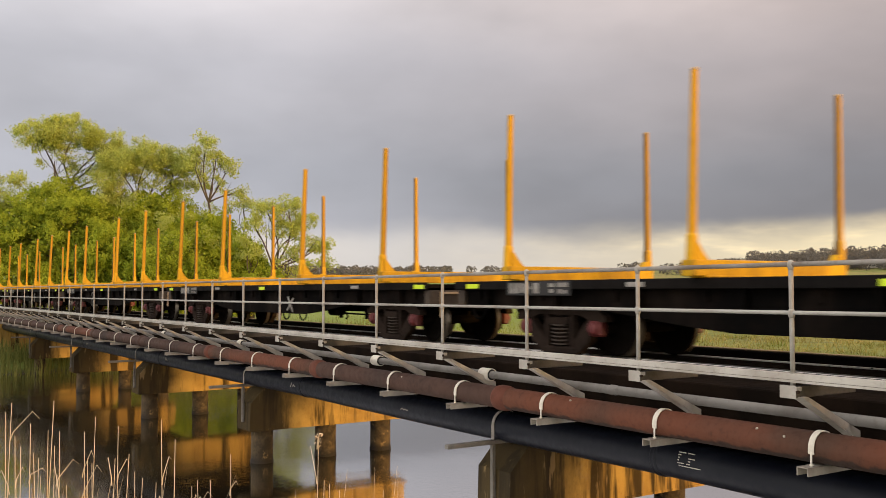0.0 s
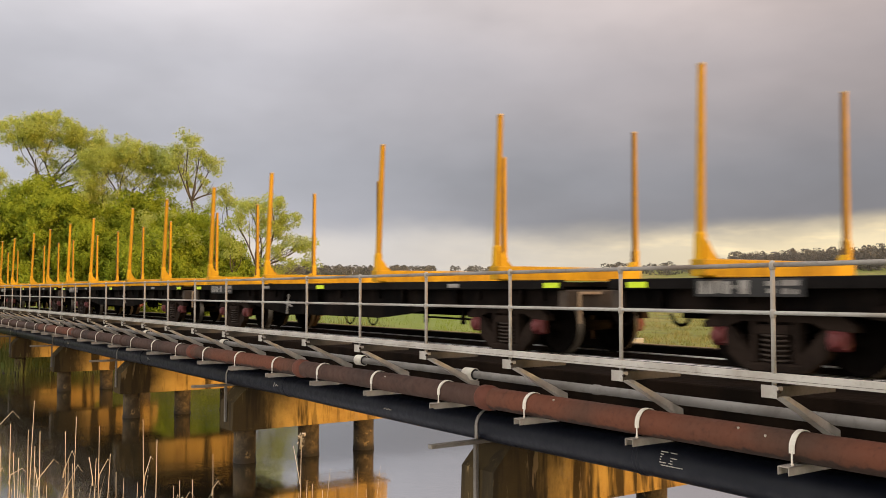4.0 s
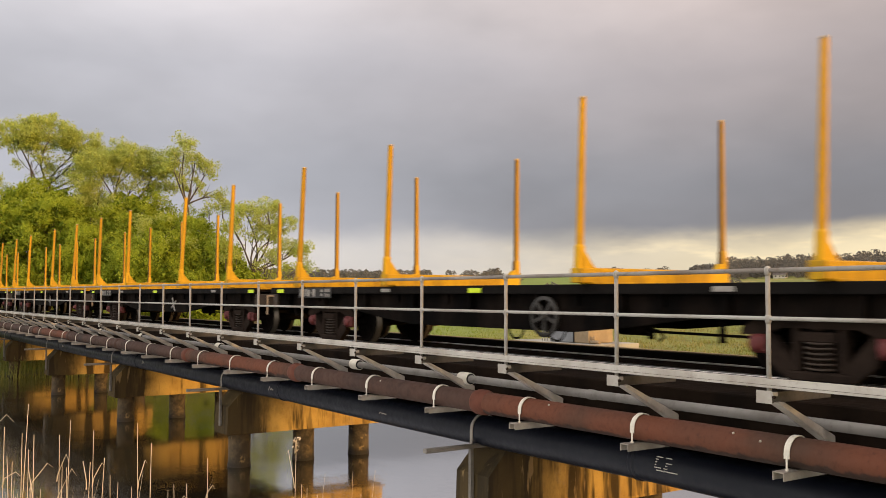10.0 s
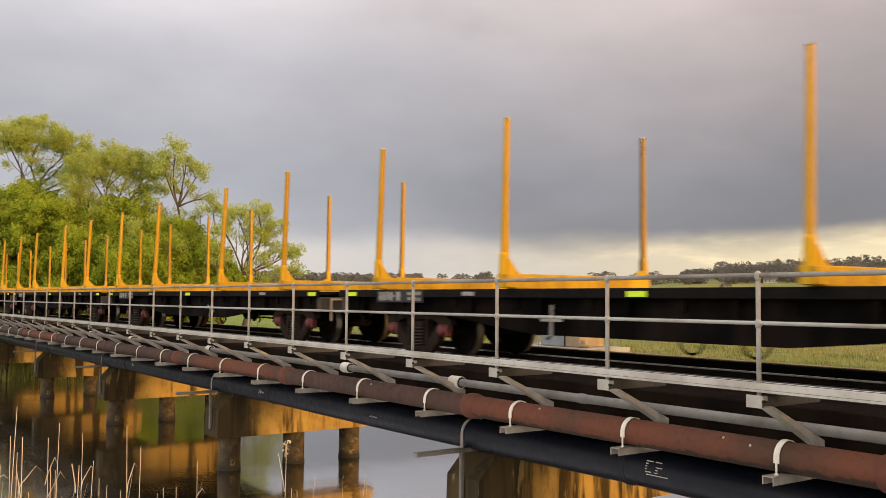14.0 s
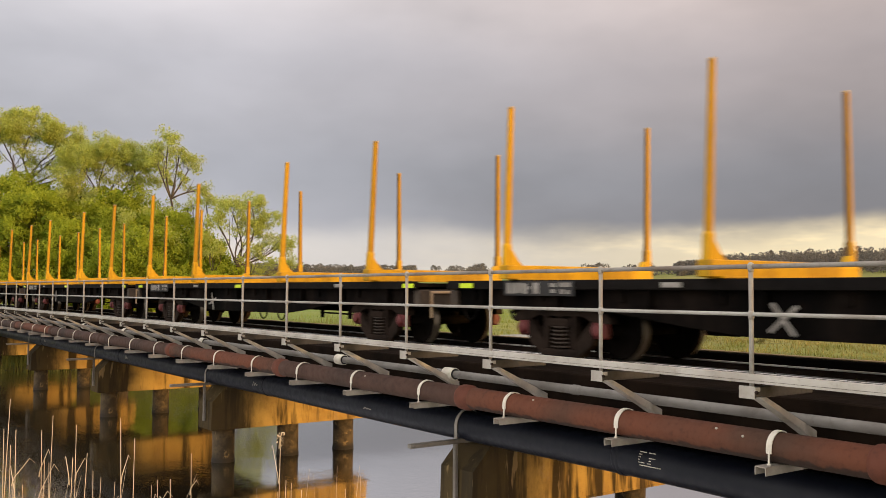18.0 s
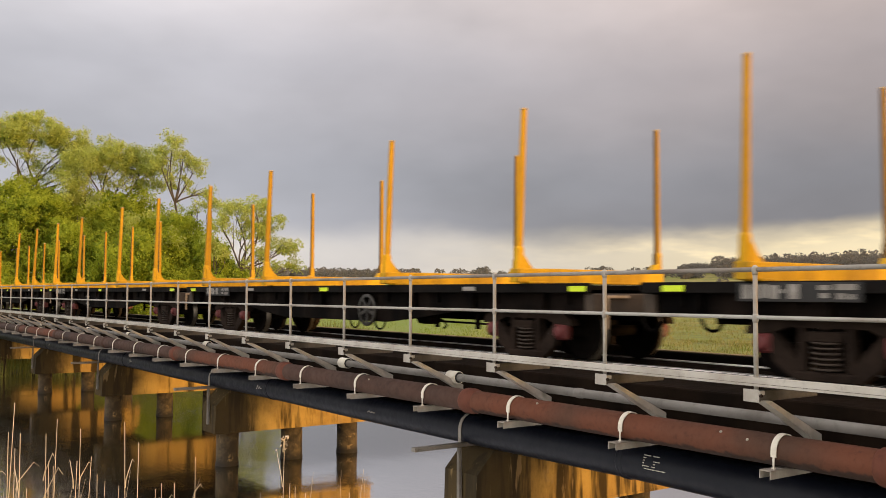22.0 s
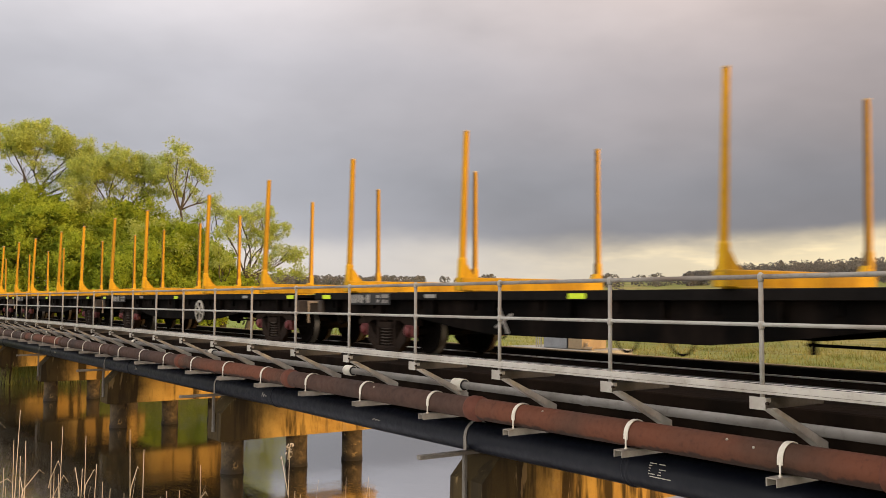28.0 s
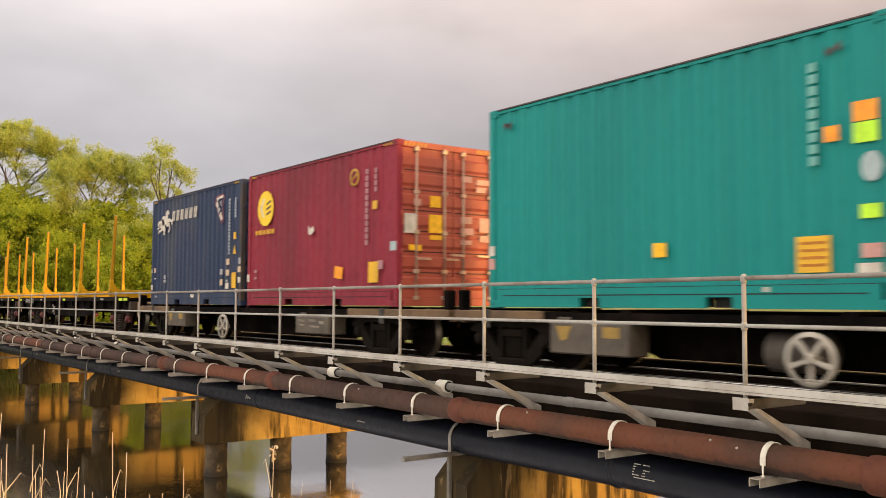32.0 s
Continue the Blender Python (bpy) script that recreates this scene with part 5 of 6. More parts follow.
for k in range(3):
    z = 1.97 + 0.11 * k
    s.prism([(0.94, z - 0.03), (1.16, z + 0.03), (1.16, z + 0.075), (0.94, z + 0.015)], "y", -0.009, -0.006)
part("emblem_mark", s, STICK_K, redbox)
for k in range(14):
    part("brand_mark", Shape().box(0.42 + 0.067 * k, 0.42 + 0.067 * k + (0.024 if k % 3 else 0.045), -0.006, 0, 1.54, 1.64), STICK_Y, redbox)
ring = Shape().ring((4.64, -0.003, 2.37), 0.12, 0.165, -0.004, 0.003, 20)
ring.prism([(4.56, 2.32), (4.72, 2.40), (4.72, 2.44), (4.56, 2.36)], "y", -0.006, 0.0)
part("round_mark", ring, STICK_D, redbox, "thin ring-shaped yellow mark")
column_print(redbox, 5.01, 5.14, 1.09, 2.49, 12, NUM_R)
column_print(redbox, 5.32, 5.43, 2.03, 2.48, 4, NUM_R)
for a, b, c_, d, m in ((5.15, 5.47, 0.43, 0.80, STICK_Y), (5.27, 5.43, 1.73, 1.88, STICK_Y), (5.86, 6.05, 0.97, 1.13, STICK_G), (0.0, 0.11, 0.53, 0.69, STICK_W), (0.36, 0.50, 0.72, 0.78, NUM_R), (0.36, 0.50, 0.58, 0.62, NUM_R), (5.48, 5.62, 0.66, 0.82, NUM_R)):
    sticker(redbox, "sticker", a, b, c_, d, m)
part("sticker", Shape().prism([(3.91, 0.545), (4.21, 0.51), (4.25, 0.73), (3.95, 0.765)], "y", -0.004, 0.002), STICK_O, redbox, "bright orange label stuck on askew")
mark = Shape().prism([(2.86, 1.60), (2.94, 1.52), (3.06, 1.58), (3.10, 1.48), (2.98, 1.40), (2.88, 1.44)], "y", -0.006, 0.0)
part("small_mark", mark, STICK_W, redbox)
for a, b in ((0.15, 0.42), (5.62, 5.95)):
    for k in range(5):
        u = a + (b - a) * k / 5
        for c_ in (redbox, blue):
            s = Shape().prism([(u, HIGH - 0.085), (u + 0.025, HIGH - 0.085), (u + 0.04, HIGH - 0.04), (u + 0.015, HIGH - 0.04)], "y", -0.004, 0.0)
            part("height_stripe", s, STICK_D, c_, "worn yellow warning stripe")
for y0 in (0.15, 1.75):
    for k in range(6):
        y = y0 + 0.085 * k
        s = Shape().prism([(y, HIGH - 0.10), (y + 0.035, HIGH - 0.10), (y + 0.06, HIGH - 0.03), (y + 0.025, HIGH - 0.03)], "x", LEN - 0.012, LEN - 0.004)
        part("height_stripe", s, STICK_D, redbox, "worn yellow warning stripe")
for y0, y1, v0, v1, m in ((0.16, 0.42, 1.28, 1.62, STICK_W), (0.68, 0.95, 1.30, 1.62, STICK_E), (0.70, 0.92, 1.75, 1.95, STICK_E), (0.70, 0.95, 1.18, 1.26, STICK_E), (0.26, 0.52, 0.98, 1.08, STICK_E), (0.36, 0.50, 1.76, 1.88, STICK_P), (1.40, 1.62, 2.25, 2.36, STICK_P), (1.72, 2.05, 2.22, 2.32, STICK_P), (1.72, 1.95, 2.08, 2.18, STICK_P), (1.38, 1.62, 1.50, 1.62, STICK_P), (1.38, 1.66, 1.30, 1.42, STICK_P), (1.80, 2.20, 1.36, 1.62, STICK_P), (1.38, 1.62, 1.12, 1.2, STICK_P), (1.80, 2.20, 1.18, 1.30, STICK_P)):
    end_sticker(redbox, "door_label", y0, y1, v0, v1, m)
rolling_box.append((redbox, RED_X))

teal = container("teal_container", TEAL_BOX, "teal green corrugated container with bright stickers", TEAL_BOX, 0.028)
column_print(teal, 5.15, 5.27, 1.46, 2.54, 9, NUM_T)
for a, b, c_, d, m in ((5.64, 5.89, 1.85, 2.05, STICK_O), (5.64, 5.89, 1.64, 1.84, STICK_L), (5.33, 5.49, 1.69, 1.85, STICK_O), (5.70, 5.90, 0.90, 1.04, STICK_L), (3.10, 3.30, 0.62, 0.79, STICK_E), (5.00, 5.38, 0.39, 0.76, STICK_Y), (0.0, 0.13, 0.76, 0.90, STICK_W), (0.0, 0.13, 0.56, 0.72, STICK_P), (5.66, 5.90, 0.36, 0.47, STICK_W), (5.70, 5.92, 0.52, 0.66, STICK_P), (4.6, 4.68, 0.2, 0.25, STICK_W)):
    sticker(teal, "sticker", a, b, c_, d, m)
disc = Shape().prism([(5.82 + 0.11 * math.cos(t), 1.40 + 0.15 * math.sin(t)) for t in [2 * math.pi * k / 12 for k in range(12)]], "y", -0.006, 0.0)
part("sticker", disc, STICK_G, teal)
s = Shape()
for k in range(4):
    s.box(5.04, 5.34, -0.007, -0.004, 0.45 + 0.075 * k, 0.48 + 0.075 * k)
part("sticker_print", s, STICK_B, teal)
for u in (0.42, 5.45):
    part("grime_spot", Shape().prism([(u + 0.09 * math.cos(t), 2.62 + 0.05 * math.sin(3 * t + u) + 0.04 * math.sin(t)) for t in [2 * math.pi * k / 9 for k in range(9)]], "y", -0.003, 0.0), ROOF_DARK, teal)
rolling_box.append((teal, -6.717 + 2.501))
CONTAINER_Z, CONTAINER_Y = 3.812, 8.480


# ---- container wagons (origin at the middle, on the rail head) ----
def container_wagon(pieces, wheel_x, tank, left=7.1, right=7.1):
    w = thing("container_wagon", "dark skeletal container wagon with brown end beams", "railway wagon", group="container wagons of the train")
    s = Shape()
    side = [(-left, 0.80), (-left, 0.60), (-4.3, 0.54), (-3.4, 0.20), (3.4, 0.20), (4.3, 0.54), (right, 0.60), (right, 0.80)]
    s.prism(side, "y", -0.32, -0.22)
    s.prism(side, "y", 0.22, 0.32)
    s.box(-left, right, -0.42, 0.42, 0.80, 0.83)
    part("centre_sill", s, BLACK, w)
    for x in (-6.0, -3.2, -0.25, 0.25, 3.2, 6.0):
        o = Shape()
        o.box(x - 0.09, x + 0.09, -1.2, 1.2, 0.66, 0.846, 0.01)
        part("outrigger", o, BLACK, w)
    for sg, reach in ((-1, left), (1, right)):
        e = Shape()
        tip = sg * (reach + 0.1)
        a, b = sorted((sg * 4.7, tip))
        e.box(a, b, -1.22, -1.10, 0.67, 0.815, 0.012)
        e.box(a, b, 1.10, 1.22, 0.67, 0.815, 0.012)
        e.box(min(tip - sg * 0.12, tip), max(tip - sg * 0.12, tip), -1.10, 1.10, 0.62, 0.815, 0.012)
        e.box(a, b, -1.1, 1.1, 0.77, 0.81)
        part("end_platform", e, END_BROWN, w, "weathered brown end beam")
        part("coupler", coupler_mesh, BOGIE, w, at=Matrix.Translation((tip - sg * 0.05, 0, -0.05)) @ Matrix.Rotation(0.0 if sg > 0 else math.pi, 4, "Z"))
        p = Shape().box(sg * reach - 0.07, sg * reach + 0.07, -1.2, -1.02, 0.815, 1.12, 0.02)
        part("stop_post", p, BLACK, w)
        st = Shape().box(sg * 5.9 - 0.07, sg * 5.9 + 0.07, -1.245, -1.22, 0.56, 0.83, 0.004)
        part("twistlock_plate", st, WHEEL_GREY, w)
    long_sill = Shape()
    for y in (-1.16, 1.16):
        long_sill.box(-4.7, 4.7, y - 0.03, y + 0.03, 0.66, 0.80, 0.006)
    part("side_rail", long_sill, BLACK, w)
    bogie(w, -5.55, BOGIE, BOGIE)
    bogie(w, 5.55, BOGIE, BOGIE)
    for a, b, z0, z1, chalk in pieces:
        box = part("equipment_box", Shape().box(a, b, -1.25, -0.85, z0, z1, 0.02), TAN_BOX, w, "tan-grey steel equipment box")
        if chalk:
            for k, (u, v, du, dv) in enumerate(((0.10, 0.06, 0.30, 0.05), (0.52, 0.05, 0.34, 0.06), (0.16, 0.15, 0.22, 0.04), (0.60, 0.17, 0.40, 0.05), (0.98, 0.08, 0.22, 0.07))):
                smudge = Shape().prism([(a + u, z1 - v), (a + u + du, z1 - v - 0.01), (a + u + du * 0.9, z1 - v - dv), (a + u + 0.02, z1 - v - dv * 0.8)], "y", -1.2535, -1.25)
                part("paint_smudge", smudge, SMUDGE, box, "pale smudge of old paint")
        else:
            part("yellow_mark", Shape().prism([(a + 0.12, z1 - 0.05), (a + 0.42, z1 - 0.05), (a + 0.34, z1 - 0.22), (a + 0.22, z1 - 0.25)], "y", -1.256, -1.25), SHUNT, box)
            part("yellow_mark", Shape().box(b - 0.42, b - 0.14, -1.256, -1.25, z1 - 0.19, z1 - 0.05), SHUNT, box)
        part("box_lid", Shape().box(a + 0.1, a + 0.35, -1.2, -0.9, z1, z1 + 0.07, 0.01), TAN_BOX, box)
    part("hand_wheel", rim_mesh, WHITE, w, "dirty white spoked hand brake wheel", at=(wheel_x, -1.22, 0.355))
    if tank:
        t = Shape()
        t.tube([(wheel_x - 0.66, -0.9, 0.40), (wheel_x - 0.62, -0.9, 0.40), (wheel_x + 0.02, -0.9, 0.40), (wheel_x + 0.06, -0.9, 0.40)], [0.14, 0.22, 0.22, 0.14], 20)
        part("air_tank", t, TANK, w, "dark grey air reservoir")
    return w


A_X, B_X = -13.05, 1.65
wagon_a = container_wagon([(-17.75 - A_X, -16.48 - A_X, 0.30, 0.68, False), (-10.35 - A_X, -9.0 - A_X, 0.31, 0.65, True)], -14.09 - A_X, False, right=7.72)
wagon_b = container_wagon([(-2.87 - B_X, -1.46 - B_X, 0.25, 0.67, False)], 0.986 - B_X, True, left=6.60)
# the containers and their wagons are a little under nominal size
NEAR = 0.988
for ob in (blue, redbox, wagon_a, wagon_b):
    ob.scale = (NEAR, NEAR, NEAR)
rolling_box = [(ob, x * NEAR) for ob, x in rolling_box]
rolling += [(wagon_a, A_X * NEAR), (wagon_b, B_X * NEAR)]


# ---- trees on the far bank ----
def leaf_quad(s, p, size, droop=0.0):
    """One long leaf spray, turned at random."""
    a = Vector((random.gauss(0, 1), random.gauss(0, 1), random.gauss(0, 0.7) - droop)).normalized()
    b = a.cross(Vector((random.gauss(0, 1), random.gauss(0, 1), random.gauss(0, 1)))).normalized()
    a, b = a * size, b * size * random.uniform(0.35, 0.6)
    n = len(s.v)
    s.v += [tuple(p - a), tuple(p + b * 0.9 - a * 0.1), tuple(p + a), tuple(p - b * 0.9 + a * 0.1)]
    s.face([n, n + 1, n + 2, n + 3])


def limb(s, a, b, r0, r1, bend=0.12, steps=5, sides=7):
    a, b = Vector(a), Vector(b)
    off = Vector((random.gauss(0, 1), random.gauss(0, 1), random.gauss(0, 0.5))) * (b - a).length * bend
    pts = [a.lerp(b, k / steps) + off * math.sin(math.pi * k / steps) for k in range(steps + 1)]
    s.tube(pts, [r0 + (r1 - r0) * k / steps for k in range(steps + 1)], sides, False)
    return pts


def willow(at, fork, lobes, label, seed, name="willow_tree", leaf=0.105, airy=0.85):
    """lobes: offset x, y, height, radius across, radius up, fullness, how far the underside is left bare (0 none, 1 half)."""
    random.seed(seed)
    t = thing(name, label, "tree", at, "trees on the river bank")
    wood, crown, deep, body = Shape(), Shape(), Shape(), Shape()
    top = Vector((random.gauss(0, 0.3), random.gauss(0, 0.3), fork))
    limb(wood, (0, 0, -0.5), top, 0.42, 0.30, 0.03, 5, 10)
    leader = {}
    for x, y, z, rx, rz, full, bare in lobes:
        c = Vector((x, y, z))
        start = top
        if z > fork + 5:
            start = leader.setdefault(int(z / 6), None)
            if start is None:
                start = leader[int(z / 6)] = Vector((x * 0.3, y * 0.3, max(fork + 1.0, z - 5.0)))
                limb(wood, top, start, 0.15, 0.09, 0.05)
        mid = limb(wood, start, c - Vector((0, 0, rz * 0.3)), 0.085, 0.045, 0.12)
        for k in range(int(2 + 2 * rx)):
            u, w = random.uniform(-0.3, 1), random.uniform(0, 2 * math.pi)
            q = math.sqrt(max(0.0, 1 - u * u))
            tip = c + Vector((rx * q * math.cos(w), rx * q * math.sin(w), rz * u)) * random.uniform(0.7, 1.0)
            limb(wood, random.choice(mid[2:]), tip, 0.035, 0.010, 0.12, 5, 4)
        if bare > 0.12:
            full *= airy * (0.42 if bare <= 0.2 else 1.0)
        clumps = int(full * 19 * (rx * rx + 2 * rx * rz) / 3) + 3
        for k in range(clumps):
            u, w = random.uniform(-1 + bare, 1), random.uniform(0, 2 * math.pi)
            q = math.sqrt(1 - u * u)
            h = random.uniform(0.35, 1.03) ** 0.5
            lump = 1 + (0.3 if bare > 0.12 else 0.5) * noise.noise((x + 2.3 * q * math.cos(w), y + 2.3 * q * math.sin(w), z + 2.3 * u))
            p = c + Vector((rx * q * math.cos(w), rx * q * math.sin(w), rz * u)) * h * lump
            wide = random.uniform(0.28, 0.66)
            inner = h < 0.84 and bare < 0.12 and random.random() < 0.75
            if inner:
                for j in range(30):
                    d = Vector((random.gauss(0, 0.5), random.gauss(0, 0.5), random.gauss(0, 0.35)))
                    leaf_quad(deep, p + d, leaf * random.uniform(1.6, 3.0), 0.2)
                continue
            # a puff of leaves with a firm rim, flatter than wide
            if bare > 0.12:
                wide *= 0.85
            full_side = crown if bare > 0.12 else body
            for j in range(int(170 * wide) + random.randint(30, 50)):
                way = Vector((random.gauss(0, 1), random.gauss(0, 1), random.gauss(0, 1))).normalized()
                g = way * wide * 1.6 * random.random() ** 0.6
                g.z *= 0.8
                leaf_quad(full_side, p + g, leaf * random.uniform(0.6, 1.4), 0.3)
    part("trunk", wood, BARK, t, "grey-brown forked trunk and limbs")
    part("crown", crown, LEAF, t, "fresh yellow-green spring leaves")
    if body.f:
        part("lower_crown", body, LEAF_MID, t, "full green leaves of the lower crown")
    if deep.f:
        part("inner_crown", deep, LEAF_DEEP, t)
    return t


willow((-90, 18.5, 0.5), 5.0, [(0, -0.2, 18.1, 2.5, 1.62, 1.15, 0.34), (0.3, -3.0, 17.5, 2.2, 1.44, 1.03, 0.32), (0, 2.5, 17.4, 2.0, 1.38, 1.03, 0.32), (-1, 4.0, 16.2, 1.2, 1.08, 0.92, 0.27), (0.2, -1.8, 15.8, 1.9, 1.2, 0.6, 0.13), (0.2, 1.4, 15.4, 1.8, 1.2, 0.6, 0.13), (0.5, 3.2, 14.2, 1.6, 1.0, 0.55, 0.13), (0.5, 0.0, 14.0, 1.8, 0.9, 0.4, 0.13), (1, -1.0, 11.0, 4.2, 2.5, 0.9, 0), (2, 2.5, 9.3, 4.2, 3.0, 0.9, 0), (2, -3.0, 8.0, 3.8, 3.2, 0.9, 0), (4, 0.5, 4.6, 4.0, 3.2, 0.9, 0)], "tall willow with a domed yellow-green top above open branches", 11)
willow((-85, 23.6, 0.5), 4.5, [(0, 0.2, 15.9, 2.3, 1.44, 1.15, 0.32), (0, -2.4, 15.0, 1.9, 1.32, 1.03, 0.29), (0, 2.6, 15.2, 2.0, 1.44, 1.15, 0.29), (0, 3.4, 13.5, 1.7, 1.44, 1.03, 0.18), (0, 0.9, 13.9, 2.1, 1.44, 0.92, 0.18), (0, -2.2, 11.8, 1.5, 1.0, 0.5, 0.2), (0, -3.4, 13.1, 1.3, 1.08, 0.80, 0.23), (1, 1.0, 10.4, 3.6, 2.0, 0.9, 0), (2, -2.0, 7.6, 4.2, 3.0, 0.9, 0), (2, 2.6, 7.2, 4.2, 3.0, 0.9, 0), (4, 0.0, 3.9, 4.0, 2.8, 0.9, 0)], "tall willow with a flat-topped yellow-green crown", 12)
willow((-80, 28.0, 0.5), 4.0, [(0, -0.5, 16.4, 1.29, 1.20, 0.77, 0.27), (0, 0.5, 15.4, 1.01, 0.84, 0.69, 0.23), (0, 1.4, 14.4, 1.20, 0.96, 0.69, 0.25), (0, -1.4, 14.6, 0.83, 0.84, 0.60, 0.23), (0, 2.0, 12.5, 1.10, 0.96, 0.60, 0.23), (0, 0.2, 13.0, 0.92, 0.84, 0.52, 0.23), (0.5, 2.9, 11.3, 0.92, 0.72, 0.60, 0.23), (0.5, 1.2, 10.8, 1.20, 0.96, 0.60, 0.18), (1, -0.6, 8.4, 2.8, 2.1, 0.9, 0), (1, 1.2, 6.0, 3.2, 2.6, 0.9, 0), (2, -1.4, 3.6, 3.2, 2.4, 0.9, 0)], "slender willow with open branches and thin leaves", 13, airy=0.55)
willow((-73, 31.4, 0.5), 2.2, [(0, -0.8, 10.3, 1.1, 0.96, 0.98, 0.25), (0, 1.0, 10.7, 1.0, 0.84, 0.92, 0.25), (0, -2.0, 9.2, 1.2, 1.08, 0.98, 0.18), (0, 2.6, 9.3, 1.1, 0.96, 0.92, 0.23), (0, 0.6, 8.7, 1.2, 0.84, 0.92, 0.23), (0, 3.9, 7.5, 1.0, 0.84, 0.92, 0.23), (0, 2.2, 7.3, 1.2, 0.84, 0.92, 0.18), (0, -2.6, 7.0, 1.3, 1.20, 0.98, 0.14), (0, 4.4, 5.9, 0.9, 0.72, 0.80, 0.18), (0.5, 0.6, 6.2, 1.5, 1.08, 0.80, 0.14), (0.5, 2.6, 5.0, 1.3, 0.96, 0.80, 0.14), (0, -1.0, 4.0, 2.0, 1.4, 0.85, 0.1), (0, 2.0, 3.0, 1.8, 1.1, 0.8, 0.1)], "small bushy willow with twigs showing", 14, airy=0.68)
willow((-93, 13.6, 0.8), 4.0, [(0, 0.5, 12.0, 3.0, 2.2, 0.9, 0.2), (0, -2.5, 11.0, 3.0, 2.4, 0.9, 0.2), (1, 1.0, 8.2, 4.2, 3.0, 0.9, 0), (1, -3.2, 7.4, 4.0, 3.2, 0.9, 0), (3, -0.6, 4.2, 4.2, 3.0, 0.9, 0)], "broad green willow beside the railway bank", 15)
willow((-88, 21.0, 0.5), 3.0, [(3, 0, 10.4, 3.2, 2.2, 0.9, 0.2), (3, -3.2, 9.4, 3.2, 2.4, 0.9, 0.1), (3, 3.4, 9.0, 3.2, 2.4, 0.9, 0.1), (5, 0, 6.0, 4.4, 3.2, 0.9, 0), (5, 4.4, 5.0, 3.8, 3.0, 0.9, 0)], "dense rounded green willow", 16)
willow((-79, 25.4, 0.5), 2.4, [(1, 0, 8.4, 2.8, 2.0, 0.9, 0.2), (1, 2.2, 7.0, 2.6, 2.2, 0.9, 0.1), (2, -1.8, 6.2, 3.0, 2.4, 0.9, 0), (2, 1.0, 3.6, 3.4, 2.6, 0.9, 0)], "low spreading green willow", 17)
willow((-76, 30.0, 0.5), 2.0, [(0, -1.2, 6.2, 2.2, 1.8, 0.9, 0.1), (0.5, 0.8, 4.2, 2.4, 1.8, 0.9, 0), (1, -1.6, 2.8, 2.6, 2.0, 0.9, 0)], "low rounded green willow", 18)

# ---- woods and houses on the far hills ----
random.seed(21)
woods = Shape()


def far_tree(x, y, tall, wide):
    z = ground_height(x, y)
    woods.tube([(x, y, z - 1), (x, y, z + tall * 0.4)], [0.2, 0.12], 4, False)
    for k in range(95):
        u, w = random.uniform(-0.9, 1), random.uniform(0, 2 * math.pi)
        q = math.sqrt(1 - u * u) * random.uniform(0.5, 1.05)
        p = Vector((x + wide * q * math.cos(w), y + wide * q * math.sin(w), z + tall * (0.52 + 0.48 * u)))
        leaf_quad(woods, p, random.uniform(0.5, 1.3))


for k in range(1500):
    az = random.uniform(22, 40) if k % 2 else random.uniform(22, 72)
    r = random.uniform(640, 900)
    thick = 0.92 if az < 38 else (0.50 if az < 46 else (0.42 if az < 56 else 0.95))
    if noise.noise((az * 0.55, r * 0.004, 2.0)) > thick * 1.5 - 0.75:
        continue
    tall = random.choice((6.5, 8, 9, 10, 13)) * random.uniform(0.9, 1.1) if az < 38 else random.uniform(5, 9)
    far_tree(-r * math.sin(radians(az)), r * math.cos(radians(az)), tall, random.uniform(3, 5.5))
for az, r, tall in ((44.2, 420, 6.0), (43.7, 430, 5.0), (48.4, 460, 4.6), (42.5, 440, 4.2), (37.5, 500, 5.0)):
    far_tree(-r * math.sin(radians(az)), r * math.cos(radians(az)), tall, 4.0)
tagged(part("far_woods", woods, FAR_LEAF), "gum trees along the far hills, their colour greyed for haze", "woods", kind="stuff")


def house(az, r, wide, tall, turn, wall):
    x, y = -r * math.sin(radians(az)), r * math.cos(radians(az))
    h = thing("house", "small pale farm house with a hipped roof far away", "house", (x, y, ground_height(x, y) - 0.3), "houses on the far hill")
    h.matrix_basis = h.matrix_basis @ Matrix.Rotation(turn, 4, "Z")
    part("wall", Shape().box(-wide / 2, wide / 2, -3.5, 3.5, 0, tall), wall, h)
    part("roof", Shape().prism([(-4.0, tall), (0, tall + 2.0), (4.0, tall)], "x", -wide / 2 - 0.4, wide / 2 + 0.4), HOUSE_R, h)
    for k in range(3):
        x0 = -wide / 2 + wide * (k + 0.6) / 3.4
        part("window", Shape().box(x0, x0 + 0.8, -3.56, -3.5, 1.1, 1.9), DARK, h)


for az, r, wide, tall, turn, wall in ((35.0, 650, 8, 2.4, 0.4, HOUSE_W), (37.4, 680, 9, 2.4, 0.2, HOUSE_R), (33.2, 700, 9, 2.4, 0.6, HOUSE_R), (31.5, 690, 10, 2.4, 0.5, HOUSE_W)):
    house(az, r, wide, tall, turn, wall)

# ---- pump house on its slab behind the bridge ----
hut = thing("pump_hut", "low grey and cream service hut on a concrete slab", "hut", (-40.28, 37.92, 0.9))
part("slab", Shape().box(-4.4, 2.7, -1.4, 2.2, -1.5, 0.26, 0.03), PAD, hut)
part("wall", Shape().box(-1.5, 0.55, -1.0, 1.0, 0.285, 1.75, 0.02), HUT_A, hut, "grey steel wall")
part("end_wall", Shape().box(0.56, 1.75, -0.95, 1.0, 0.285, 1.72, 0.02), HUT_B, hut, "sunlit cream end")
